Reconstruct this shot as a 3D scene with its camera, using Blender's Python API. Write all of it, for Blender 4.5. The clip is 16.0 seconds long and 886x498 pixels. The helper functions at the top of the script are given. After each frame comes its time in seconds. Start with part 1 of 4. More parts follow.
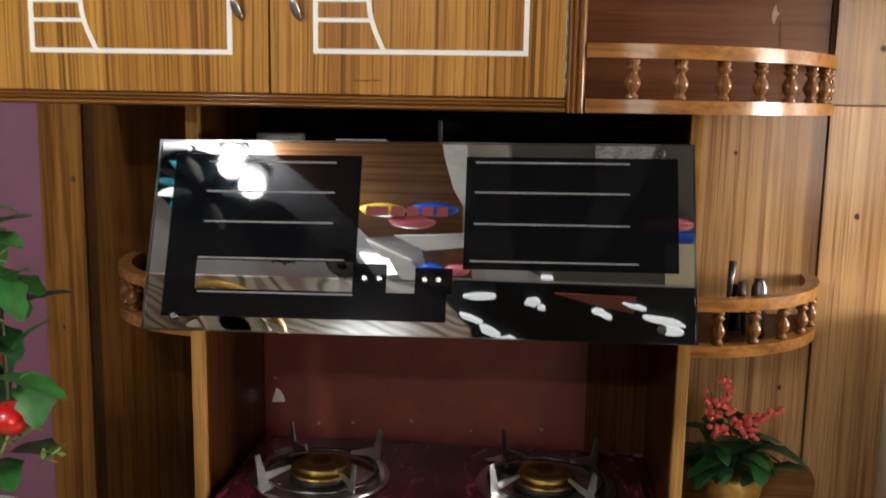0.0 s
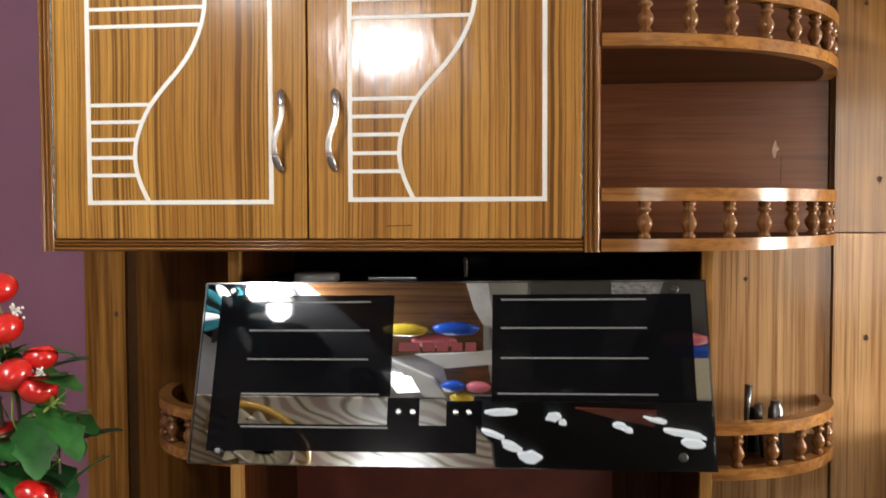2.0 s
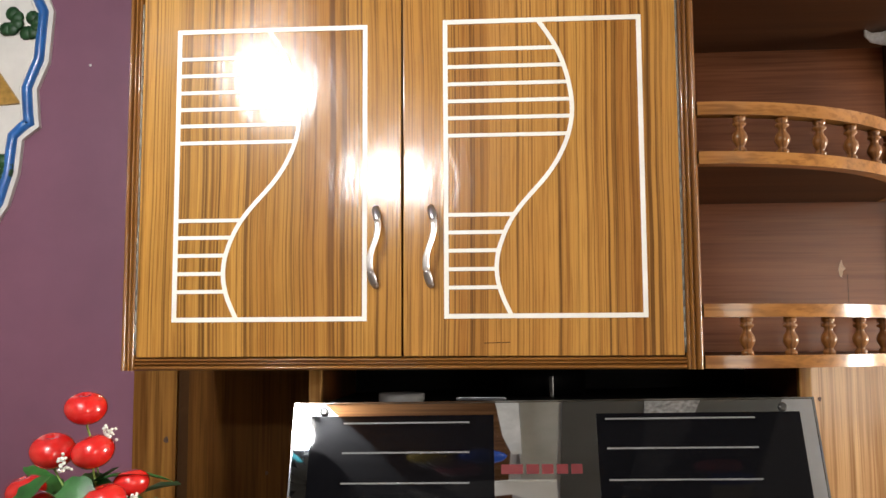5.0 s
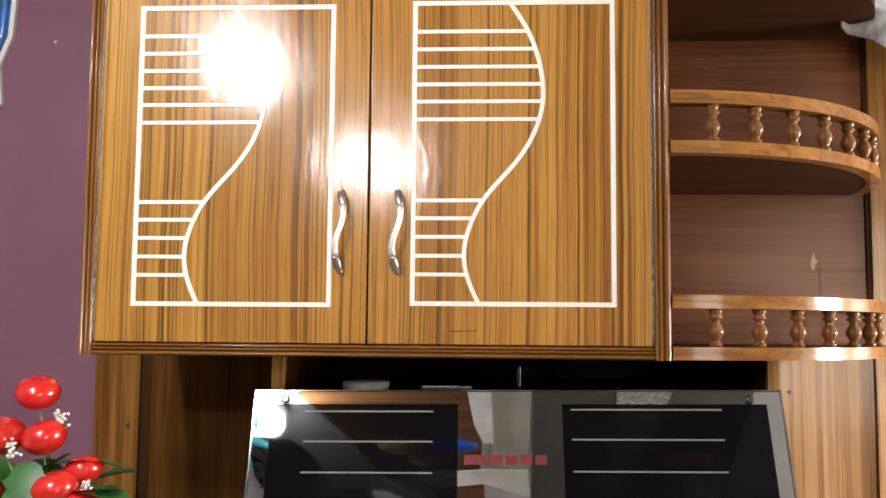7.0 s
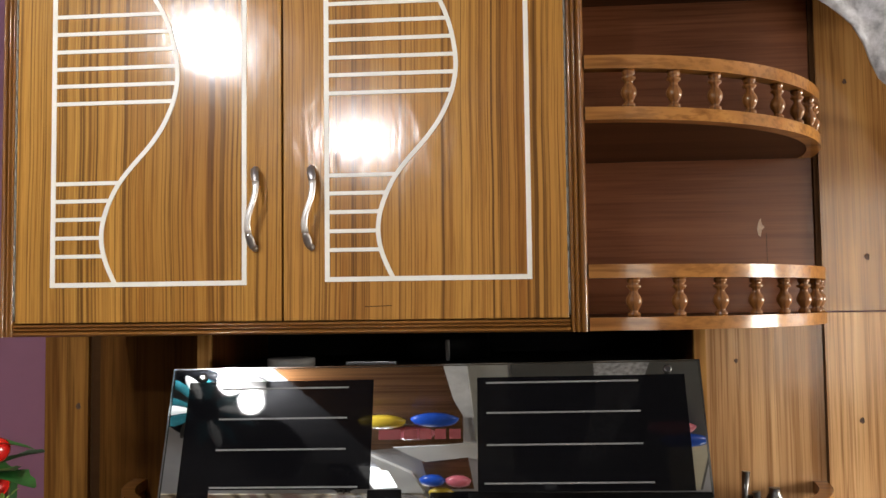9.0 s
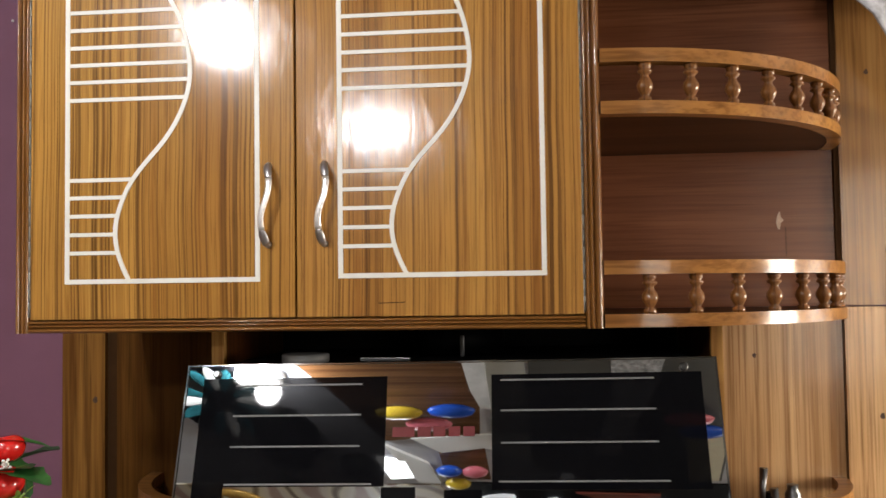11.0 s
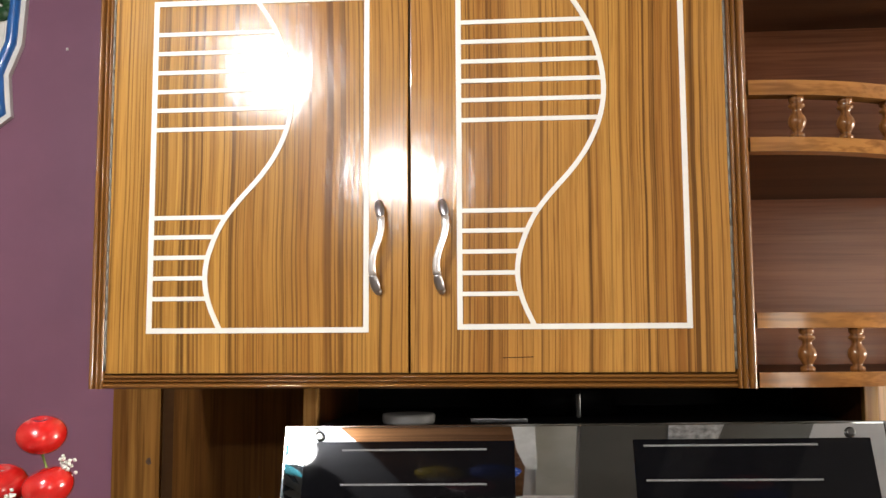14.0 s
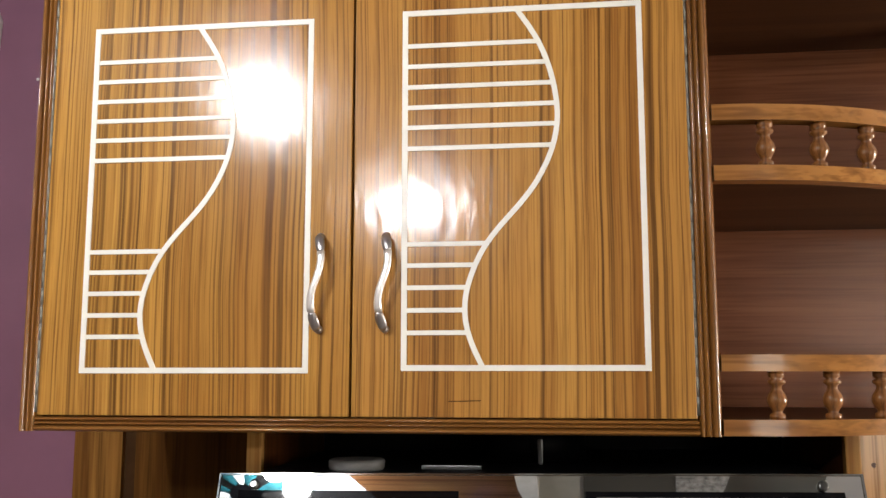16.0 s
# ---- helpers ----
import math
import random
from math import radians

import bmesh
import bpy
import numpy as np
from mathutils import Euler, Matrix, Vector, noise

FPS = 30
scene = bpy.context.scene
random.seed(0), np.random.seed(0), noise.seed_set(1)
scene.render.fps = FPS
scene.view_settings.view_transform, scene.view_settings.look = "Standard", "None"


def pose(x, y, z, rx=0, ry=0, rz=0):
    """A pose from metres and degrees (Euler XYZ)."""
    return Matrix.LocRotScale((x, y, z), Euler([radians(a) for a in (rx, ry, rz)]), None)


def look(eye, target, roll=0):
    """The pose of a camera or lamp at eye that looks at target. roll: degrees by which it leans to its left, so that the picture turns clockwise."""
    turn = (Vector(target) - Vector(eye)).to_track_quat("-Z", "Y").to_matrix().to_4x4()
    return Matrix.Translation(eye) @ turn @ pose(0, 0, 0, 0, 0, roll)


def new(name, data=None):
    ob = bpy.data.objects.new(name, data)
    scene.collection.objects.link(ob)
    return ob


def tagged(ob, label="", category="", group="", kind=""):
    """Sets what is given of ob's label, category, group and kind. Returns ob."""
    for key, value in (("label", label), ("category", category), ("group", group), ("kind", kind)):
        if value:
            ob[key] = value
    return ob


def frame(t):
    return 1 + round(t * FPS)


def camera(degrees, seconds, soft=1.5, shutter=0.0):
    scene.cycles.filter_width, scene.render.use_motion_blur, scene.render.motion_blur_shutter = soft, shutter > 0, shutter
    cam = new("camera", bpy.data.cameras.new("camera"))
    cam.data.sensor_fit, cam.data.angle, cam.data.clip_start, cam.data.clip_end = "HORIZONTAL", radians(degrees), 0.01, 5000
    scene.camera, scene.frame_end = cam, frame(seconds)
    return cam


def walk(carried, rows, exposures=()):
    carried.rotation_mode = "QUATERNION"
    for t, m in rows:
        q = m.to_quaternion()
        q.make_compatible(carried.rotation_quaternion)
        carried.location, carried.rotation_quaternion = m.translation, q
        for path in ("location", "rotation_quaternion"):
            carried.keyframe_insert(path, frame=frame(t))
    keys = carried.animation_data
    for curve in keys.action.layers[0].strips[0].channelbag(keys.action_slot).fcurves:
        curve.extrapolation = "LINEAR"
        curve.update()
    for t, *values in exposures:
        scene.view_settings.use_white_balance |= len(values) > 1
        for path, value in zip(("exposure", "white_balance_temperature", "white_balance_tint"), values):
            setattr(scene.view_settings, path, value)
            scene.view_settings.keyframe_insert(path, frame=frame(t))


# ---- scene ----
cam = camera(51.3, 16.0, shutter=0.4)
PATH = [
    (0, (-0.011, 0.067, 1.588), (-0.202, 2.033, 1.275), 1.0),
    (0.5, (-0.002, 0.021, 1.595), (-0.247, 1.995, 1.391), 0.7),
    (1, (0.02, 0.02, 1.591), (-0.22, 1.998, 1.414), 0.6),
    (1.5, (0.027, 0.002, 1.61), (-0.238, 1.979, 1.462), 0.2),
    (2, (-0.023, -0.019, 1.642), (-0.249, 1.966, 1.557), -0.2),
    (2.5, (-0.096, -0.015, 1.644), (-0.299, 1.974, 1.661), -0.5),
    (3, (-0.151, -0.023, 1.644), (-0.304, 1.969, 1.743), -1.3),
    (3.5, (-0.186, -0.017, 1.644), (-0.328, 1.971, 1.807), -1.6),
    (4, (-0.232, -0.014, 1.636), (-0.333, 1.975, 1.819), -1.3),
    (4.2, (-0.227, -0.012, 1.634), (-0.349, 1.975, 1.831), -1.0),
    (6.3, (-0.239, -0.018, 1.607), (-0.377, 1.969, 1.793), 0.3),
    (6.5, (-0.234, -0.014, 1.61), (-0.364, 1.974, 1.791), 0.4),
    (7, (-0.21, 0.014, 1.621), (-0.315, 2.004, 1.793), 0.5),
    (7.5, (-0.158, 0.035, 1.629), (-0.274, 2.025, 1.799), 0.1),
    (8, (-0.114, 0.048, 1.625), (-0.258, 2.035, 1.797), -0.4),
    (8.5, (-0.066, 0.048, 1.62), (-0.215, 2.038, 1.759), -0.8),
    (8.7, (-0.053, 0.043, 1.62), (-0.209, 2.033, 1.74), -0.8),
    (10.8, (-0.018, 0.033, 1.636), (-0.228, 2.019, 1.747), -0.8),
    (11, (-0.034, 0.049, 1.635), (-0.243, 2.036, 1.724), -0.8),
    (11.5, (-0.096, 0.074, 1.641), (-0.264, 2.065, 1.723), -0.7),
    (12, (-0.128, 0.091, 1.65), (-0.294, 2.082, 1.724), -0.3),
    (12.5, (-0.156, 0.108, 1.648), (-0.321, 2.1, 1.736), 0.3),
    (13, (-0.186, 0.133, 1.635), (-0.328, 2.122, 1.786), 0.6),
    (13.5, (-0.212, 0.153, 1.627), (-0.394, 2.134, 1.832), 0.4),
    (14, (-0.251, 0.165, 1.638), (-0.412, 2.148, 1.839), -0.3),
    (14.5, (-0.252, 0.179, 1.638), (-0.393, 2.164, 1.836), -0.0),
    (15, (-0.211, 0.214, 1.647), (-0.377, 2.195, 1.866), 1.4),
    (15.5, (-0.158, 0.24, 1.649), (-0.379, 2.21, 1.916), 1.1),
    (16, (-0.133, 0.247, 1.654), (-0.383, 2.214, 1.917), -0.0),
]
EXPOSURES = [(0, -0.03), (0.5, 0.25), (1.0, 0.08), (1.5, 0.10), (2.5, -0.06), (3, 0.05), (4.2, 0.25), (6.3, 0.34), (7.2, 0.33), (8, 0.10), (8.6, -0.13), (10.8, -0.12), (11.5, -0.11), (12.5, 0.12), (13.5, 0.28), (14.5, 0.27), (15, 0.29), (16, 0.08)]
walk(cam, [(t, look(eye, target, roll)) for t, eye, target, roll in PATH], EXPOSURES)

# ---- light ----
CEIL = 2.43
world = bpy.data.worlds.new("world")
scene.world = world
world.use_nodes = True
world.node_tree.nodes["Background"].inputs[0].default_value = (0.9, 0.95, 1.0, 1)
world.node_tree.nodes["Background"].inputs[1].default_value = 0.02


def area(name, at, target, sx, sy, power, color):
    lamp = bpy.data.lights.new(name, "AREA")
    lamp.shape, lamp.size, lamp.size_y, lamp.energy, lamp.color = "RECTANGLE", sx, sy, power, color
    ob = new(name, lamp)
    ob.matrix_world = look(at, target)
    return ob


COOL = (1.0, 0.995, 0.99)
LAMPS = ((-0.94, 0.25, 0.040), (-0.90, 0.15, 0.040))
for lx, ly, lw in LAMPS:
    bulb = bpy.data.lights.new("bulb_glow", "POINT")
    bulb.energy, bulb.color, bulb.shadow_soft_size = 22, COOL, lw
    new("bulb_glow", bulb).location = (lx, ly, CEIL - 0.026 - lw)
TUBE = (-0.76, -1.38)
area("tube_glow", (TUBE[0], TUBE[1] + 0.02, CEIL - 0.07), (-0.35, 1.4, 1.75), 0.30, 0.07, 11, COOL)
# Added light from the right, aimed to brighten the right-hand boarding.
area("added_side_glow", (2.56, 1.30, 1.48), (0.3, 1.80, 1.0), 0.6, 0.55, 62, (1.0, 0.93, 0.82))

# ---- materials ----


def base_material(name, color, rough=0.5, metal=0.0, coat=0.0, coat_rough=0.1):
    m = bpy.data.materials.new(name)
    m.use_nodes = True
    b = m.node_tree.nodes["Principled BSDF"]
    b.inputs["Base Color"].default_value = (*color, 1)
    b.inputs["Roughness"].default_value = rough
    b.inputs["Metallic"].default_value = metal
    b.inputs["Coat Weight"].default_value = coat
    b.inputs["Coat Roughness"].default_value = coat_rough
    return m, m.node_tree, b


def coords(nt, scale, rot=(0, 0, 0)):
    tc = nt.nodes.new("ShaderNodeTexCoord")
    mp = nt.nodes.new("ShaderNodeMapping")
    mp.inputs["Scale"].default_value = scale
    mp.inputs["Rotation"].default_value = rot
    nt.links.new(tc.outputs["Object"], mp.inputs["Vector"])
    return mp.outputs["Vector"]


def noise_tex(nt, vec, scale=1.0, detail=4.0, rough=0.55, distort=0.0):
    n = nt.nodes.new("ShaderNodeTexNoise")
    n.inputs["Scale"].default_value = scale
    n.inputs["Detail"].default_value = detail
    n.inputs["Roughness"].default_value = rough
    n.inputs["Distortion"].default_value = distort
    nt.links.new(vec, n.inputs["Vector"])
    return n.outputs["Fac"]


def ramp(nt, fac, stops):
    r = nt.nodes.new("ShaderNodeValToRGB")
    while len(r.color_ramp.elements) < len(stops):
        r.color_ramp.elements.new(0.5)
    for e, (p, c) in zip(r.color_ramp.elements, stops):
        e.position, e.color = p, (*c, 1)
    nt.links.new(fac, r.inputs["Fac"])
    return r.outputs["Color"]


def mix(nt, kind, fac, a, b):
    m = nt.nodes.new("ShaderNodeMix")
    m.data_type, m.blend_type = "RGBA", kind
    if isinstance(fac, float):
        m.inputs["Factor"].default_value = fac
    else:
        nt.links.new(fac, m.inputs["Factor"])
    for sock, v in ((m.inputs["A"], a), (m.inputs["B"], b)):
        if isinstance(v, tuple):
            sock.default_value = (*v, 1)
        else:
            nt.links.new(v, sock)
    return m.outputs["Result"]


def bump(nt, b, height, strength, distance=0.001):
    n = nt.nodes.new("ShaderNodeBump")
    n.inputs["Strength"].default_value = strength
    n.inputs["Distance"].default_value = distance
    nt.links.new(height, n.inputs["Height"])
    nt.links.new(n.outputs["Normal"], b.inputs["Normal"])
    nt.links.new(n.outputs["Normal"], b.inputs["Coat Normal"])


def wood(name, light, mid, dark, axis="z", fine=1.0, rough=0.35, coat=0.8, coat_rough=0.1, knots=False, grain=1.0):
    """Varnished straight-grained wood; the grain runs along the axis."""
    m, nt, b = base_material(name, mid, rough, 0, coat, coat_rough)
    b.inputs["Specular IOR Level"].default_value = 0.06
    b.inputs["Coat IOR"].default_value = 1.5

    def along(across, length):
        s = [across] * 3
        s["xyz".index(axis)] = length
        return tuple(s)
    broad = noise_tex(nt, coords(nt, along(11, 0.55)), 1.0, 3.0, 0.55, 0.9)
    bands = noise_tex(nt, coords(nt, along(84 * fine, 1.0)), 1.0, 3.0, 0.58, 0.5)
    pores = noise_tex(nt, coords(nt, along(330 * fine, 5.0)), 1.0, 2.0, 0.6)
    c1 = ramp(nt, broad, [(0.30, tuple(c * 0.78 for c in mid)), (0.48, mid), (0.70, light)])
    lines = noise_tex(nt, coords(nt, along(230 * fine, 2.6)), 1.0, 2.0, 0.5, 0.3)
    dk = ramp(nt, bands, [(0.36, (0.92 * grain,) * 3), (0.42, (0.66 * grain,) * 3), (0.48, (0.26 * grain,) * 3), (0.60, (0, 0, 0))])
    ln = ramp(nt, lines, [(0.38, (0.60 * grain,) * 3), (0.45, (0, 0, 0))])
    zone = ramp(nt, noise_tex(nt, coords(nt, along(14, 0.5)), 1.0, 2.0, 0.5, 0.6), [(0.40, (0.18, 0.18, 0.18)), (0.58, (1, 1, 1))])
    dk = mix(nt, "MULTIPLY", 1.0, dk, zone)
    c2 = mix(nt, "MIX", dk, c1, dark)
    inv = mix(nt, "MIX", ln, c2, dark)
    pr = ramp(nt, pores, [(0.36, (0.45, 0.38, 0.30)), (0.52, (1, 1, 1))])
    c3 = mix(nt, "MULTIPLY", 0.45 * grain, inv, pr)
    if knots:
        v = nt.nodes.new("ShaderNodeTexVoronoi")
        v.inputs["Scale"].default_value = 1.0
        nt.links.new(coords(nt, along(9, 3.0)), v.inputs["Vector"])
        kn = ramp(nt, v.outputs["Distance"], [(0.02, (0.10, 0.04, 0.015)), (0.10, (1, 1, 1))])
        c3 = mix(nt, "MULTIPLY", 0.75, c3, kn)
    nt.links.new(c3, b.inputs["Base Color"])
    bump(nt, b, pores, 0.16, 0.0004)
    ripple = nt.nodes.new("ShaderNodeBump")
    ripple.inputs["Strength"].default_value, ripple.inputs["Distance"].default_value = 0.5, 0.001
    nt.links.new(noise_tex(nt, coords(nt, along(34, 13)), 1.0, 3.0, 0.5), ripple.inputs["Height"])
    nt.links.new(ripple.outputs["Normal"], b.inputs["Coat Normal"])
    return m


def teak(name, light, mid, red, dark, shift, lines=1.0, coat_rough=0.1, fine=1.0):
    """Quarter-cut teak veneer under clear varnish: broad streaks, bundles of thin dark lines and short pores, all upright."""
    m, nt, b = base_material(name, mid, 0.4, 0, 1.0, coat_rough)
    b.inputs["Specular IOR Level"].default_value = 0.06
    b.inputs["Coat IOR"].default_value = 1.5
    tc = nt.nodes.new("ShaderNodeTexCoord")
    sway = nt.nodes.new("ShaderNodeTexNoise")
    sway.inputs["Scale"].default_value, sway.inputs["Detail"].default_value = 2.2, 2.0
    nt.links.new(tc.outputs["Object"], sway.inputs["Vector"])
    bend = nt.nodes.new("ShaderNodeVectorMath")
    bend.operation = "MULTIPLY_ADD"
    bend.inputs[1].default_value, bend.inputs[2].default_value = (0.020, 0.0, 0.0), (shift, 0.0, shift)
    nt.links.new(sway.outputs["Color"], bend.inputs[0])
    add = nt.nodes.new("ShaderNodeVectorMath")
    nt.links.new(tc.outputs["Object"], add.inputs[0])
    nt.links.new(bend.outputs[0], add.inputs[1])

    def grain(across, length, detail, rough):
        mp = nt.nodes.new("ShaderNodeMapping")
        mp.inputs["Scale"].default_value = (across, across, length)
        nt.links.new(add.outputs[0], mp.inputs["Vector"])
        return noise_tex(nt, mp.outputs["Vector"], 1.0, detail, rough)
    c = ramp(nt, grain(13, 0.35, 2.0, 0.5), [(0.30, red), (0.47, mid), (0.68, light)])
    c = mix(nt, "MULTIPLY", 0.55, c, ramp(nt, grain(62 * fine, 0.30, 3.0, 0.6), [(0.34, (0.52, 0.42, 0.34)), (0.50, (1, 1, 1)), (0.66, (1.0, 1.0, 1.0))]))
    zone = ramp(nt, grain(9, 0.30, 2.0, 0.5), [(0.36, (0.30,) * 3), (0.56, (1, 1, 1))])
    thick = ramp(nt, grain(118 * fine, 0.32, 2.0, 0.5), [(0.33, (0.95 * lines,) * 3), (0.385, (0.75 * lines,) * 3), (0.43, (0.16 * lines,) * 3), (0.50, (0, 0, 0))])
    c = mix(nt, "MIX", mix(nt, "MULTIPLY", 1.0, thick, zone), c, dark)
    thin = ramp(nt, grain(265 * fine, 0.55, 2.0, 0.5), [(0.35, (0.80 * lines,) * 3), (0.42, (0.25 * lines,) * 3), (0.47, (0, 0, 0))])
    c = mix(nt, "MIX", thin, c, tuple(0.6 * d + 0.18 * v for d, v in zip(dark, mid)))
    pores = grain(430, 9.0, 2.0, 0.6)
    c = mix(nt, "MULTIPLY", 0.5, c, ramp(nt, pores, [(0.36, (0.50, 0.42, 0.34)), (0.50, (1, 1, 1))]))
    nt.links.new(c, b.inputs["Base Color"])
    bump(nt, b, pores, 0.16, 0.0004)
    ripple = nt.nodes.new("ShaderNodeBump")
    ripple.inputs["Strength"].default_value, ripple.inputs["Distance"].default_value = 0.55, 0.001
    nt.links.new(grain(34, 13, 3.0, 0.5), ripple.inputs["Height"])
    nt.links.new(ripple.outputs["Normal"], b.inputs["Coat Normal"])
    return m


TEAK_A = teak("teak veneer honey", (0.56, 0.300, 0.066), (0.46, 0.228, 0.046), (0.36, 0.160, 0.030), (0.070, 0.024, 0.005), 0.0, 0.88, 0.13, 1.1)
TEAK_B = teak("teak veneer brown", (0.53, 0.275, 0.064), (0.45, 0.214, 0.046), (0.35, 0.148, 0.031), (0.075, 0.026, 0.006), 3.7, 0.85, 0.13, 1.3)
FRAME = wood("stained moulding", (0.36, 0.165, 0.038), (0.27, 0.115, 0.025), (0.13, 0.048, 0.012), axis="x", coat_rough=0.12)
FRAME_V = wood("stained moulding upright", (0.34, 0.150, 0.034), (0.25, 0.104, 0.022), (0.12, 0.044, 0.011), coat=0.9, coat_rough=0.12)
RAIL = wood("turned rail wood", (0.42, 0.200, 0.054), (0.32, 0.140, 0.036), (0.19, 0.074, 0.018), axis="x", fine=0.4, coat_rough=0.15, coat=0.6)
TURNED = wood("turned baluster wood", (0.30, 0.132, 0.036), (0.21, 0.084, 0.023), (0.09, 0.032, 0.009), coat_rough=0.12)
BACKING = wood("dark red brown ply", (0.205, 0.076, 0.033), (0.170, 0.060, 0.025), (0.115, 0.038, 0.016), axis="x", fine=0.5, rough=0.5, coat=0.35, coat_rough=0.24, grain=0.7)
# The shade under the shelves is put into this dark board colour.
SHELF_SHADED = wood("shelf board with underside shade", (0.075, 0.030, 0.012), (0.055, 0.021, 0.008), (0.03, 0.010, 0.004), axis="x", rough=0.5, coat=0.1, coat_rough=0.2, grain=0.5)
SIDE_DARK = wood("dark brown upright", (0.13, 0.045, 0.012), (0.09, 0.030, 0.008), (0.045, 0.014, 0.004), coat=0.2)
PANEL_R = wood("pale pine panel", (0.67, 0.425, 0.215), (0.58, 0.340, 0.155), (0.31, 0.150, 0.058), fine=0.85, rough=0.4, coat=0.5, coat_rough=0.16)
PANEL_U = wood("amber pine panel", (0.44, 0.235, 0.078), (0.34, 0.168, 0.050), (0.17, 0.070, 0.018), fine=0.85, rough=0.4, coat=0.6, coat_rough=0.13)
# Amber pine with the shade left of the hob put into its colour.
PANEL_L_SHADED = wood("pine panel amber shaded", (0.145, 0.064, 0.012), (0.102, 0.041, 0.007), (0.070, 0.024, 0.004), fine=0.5, rough=0.5, coat=0.08, coat_rough=0.2)
PANEL_S = wood("amber pine upright", (0.33, 0.165, 0.038), (0.25, 0.115, 0.024), (0.12, 0.045, 0.009), fine=0.6, rough=0.45, coat=0.2, coat_rough=0.2)
EDGE = wood("raw lipping", (0.52, 0.30, 0.10), (0.42, 0.22, 0.065), (0.28, 0.12, 0.03), fine=0.6, rough=0.5, coat=0.2)


def plain(name, color, rough=0.5, metal=0.0, coat=0.0, vary=0.12, scale=30.0, relief=0.05, coat_rough=0.1):
    m, nt, b = base_material(name, color, rough, metal, coat, coat_rough)
    f = noise_tex(nt, coords(nt, (scale,) * 3), 1.0, 5.0, 0.6)
    lo = tuple(c * (1 - vary) for c in color)
    hi = tuple(min(1.0, c * (1 + vary)) for c in color)
    nt.links.new(ramp(nt, f, [(0.3, lo), (0.7, hi)]), b.inputs["Base Color"])
    if relief:
        bump(nt, b, f, relief, 0.001)
    return m


WHITE_INLAY = plain("white inlay strip", (0.82, 0.80, 0.74), 0.45, vary=0.05)
CHROME = plain("chrome", (0.94, 0.92, 0.91), 0.36, 0.75, vary=0.05, relief=0.0)
SATIN = plain("satin nickel", (0.42, 0.40, 0.41), 0.34, 1.0, vary=0.08, scale=90)
DULL_STEEL = plain("brushed steel", (0.62, 0.63, 0.64), 0.28, 1.0, vary=0.1, scale=80)
TRIM = plain("polished trim", (0.30, 0.31, 0.31), 0.08, 1.0, vary=0.08, scale=40)
HINGE = plain("nickel hinge", (0.22, 0.21, 0.18), 0.5, 1.0, vary=0.2, scale=120)
MIRROR = plain("mirror glass", (0.50, 0.53, 0.55), 0.015, 1.0, vary=0.02, relief=0.0)
BLACK_GLASS = plain("black glass", (0.004, 0.004, 0.005), 0.03, 0.0, vary=0.1, relief=0.0)
BLACK_GLASS.node_tree.nodes["Principled BSDF"].inputs["Specular IOR Level"].default_value = 0.14
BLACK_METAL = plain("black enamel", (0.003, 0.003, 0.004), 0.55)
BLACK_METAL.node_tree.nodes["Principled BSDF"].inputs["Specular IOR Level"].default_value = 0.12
SILVER_LINE = plain("silver line", (0.20, 0.20, 0.20), 0.6, 0.0, vary=0.1, relief=0.0)
RED_MARK = plain("red print", (0.14, 0.002, 0.004), 0.6, relief=0.0)
WHITE_PLASTIC = plain("white plastic", (0.75, 0.74, 0.72), 0.4)
GREY_PLASTIC = plain("grey plastic", (0.16, 0.155, 0.15), 0.5)
BRASS = plain("burner brass", (0.30, 0.19, 0.06), 0.42, 1.0, vary=0.25, scale=60)
IRON = plain("burner iron", (0.03, 0.026, 0.022), 0.5, 0.6, vary=0.3, scale=60)
PURPLE = plain("mauve wall paint", (0.205, 0.086, 0.136), 0.42, vary=0.06, scale=7, relief=0.03)
WHITE_PAINT = plain("white ceiling paint", (0.86, 0.86, 0.85), 0.6, vary=0.04, scale=5)
CREAM = plain("cream enamel", (0.72, 0.66, 0.50), 0.4, vary=0.05)
BEIGE = plain("beige wall paint", (0.26, 0.21, 0.16), 0.6, vary=0.06, scale=5)
FLOOR_TILE = plain("floor tile", (0.26, 0.24, 0.21), 0.25, vary=0.12, scale=6)
LEAF = plain("cloth leaf green", (0.020, 0.100, 0.020), 0.42, vary=0.45, scale=35, relief=0.3)
LEAF_DARK = plain("cloth leaf dark green", (0.012, 0.058, 0.016), 0.5, vary=0.4, scale=35, relief=0.3)
STEM = plain("stem", (0.06, 0.05, 0.025), 0.6)
SPRIG = plain("sprig green", (0.20, 0.30, 0.06), 0.5, vary=0.3)
APPLE = plain("red lacquered apple", (0.55, 0.012, 0.010), 0.25, coat=1.0, coat_rough=0.05, vary=0.12, scale=25, relief=0.0)
BERRY = plain("coral pink berry", (0.70, 0.12, 0.10), 0.35, vary=0.3, scale=60)
WHITE_FLOWER = plain("white cloth flower", (0.72, 0.72, 0.66), 0.6, vary=0.08)
CLOTH = plain("white cloth", (0.78, 0.78, 0.78), 0.8, vary=0.18, scale=14, relief=0.3)
LACE = plain("embossed pale cloth", (0.52, 0.52, 0.55), 0.45, vary=0.55, scale=34, relief=1.0)
BLUE = plain("blue moulding", (0.02, 0.13, 0.42), 0.3, coat=0.6, vary=0.25, scale=22)
PLASTER = plain("white plaster", (0.72, 0.70, 0.66), 0.55, vary=0.06, scale=20)
GOLD = plain("gold paint", (0.45, 0.26, 0.06), 0.4, 0.3, vary=0.25, scale=90, relief=0.5)
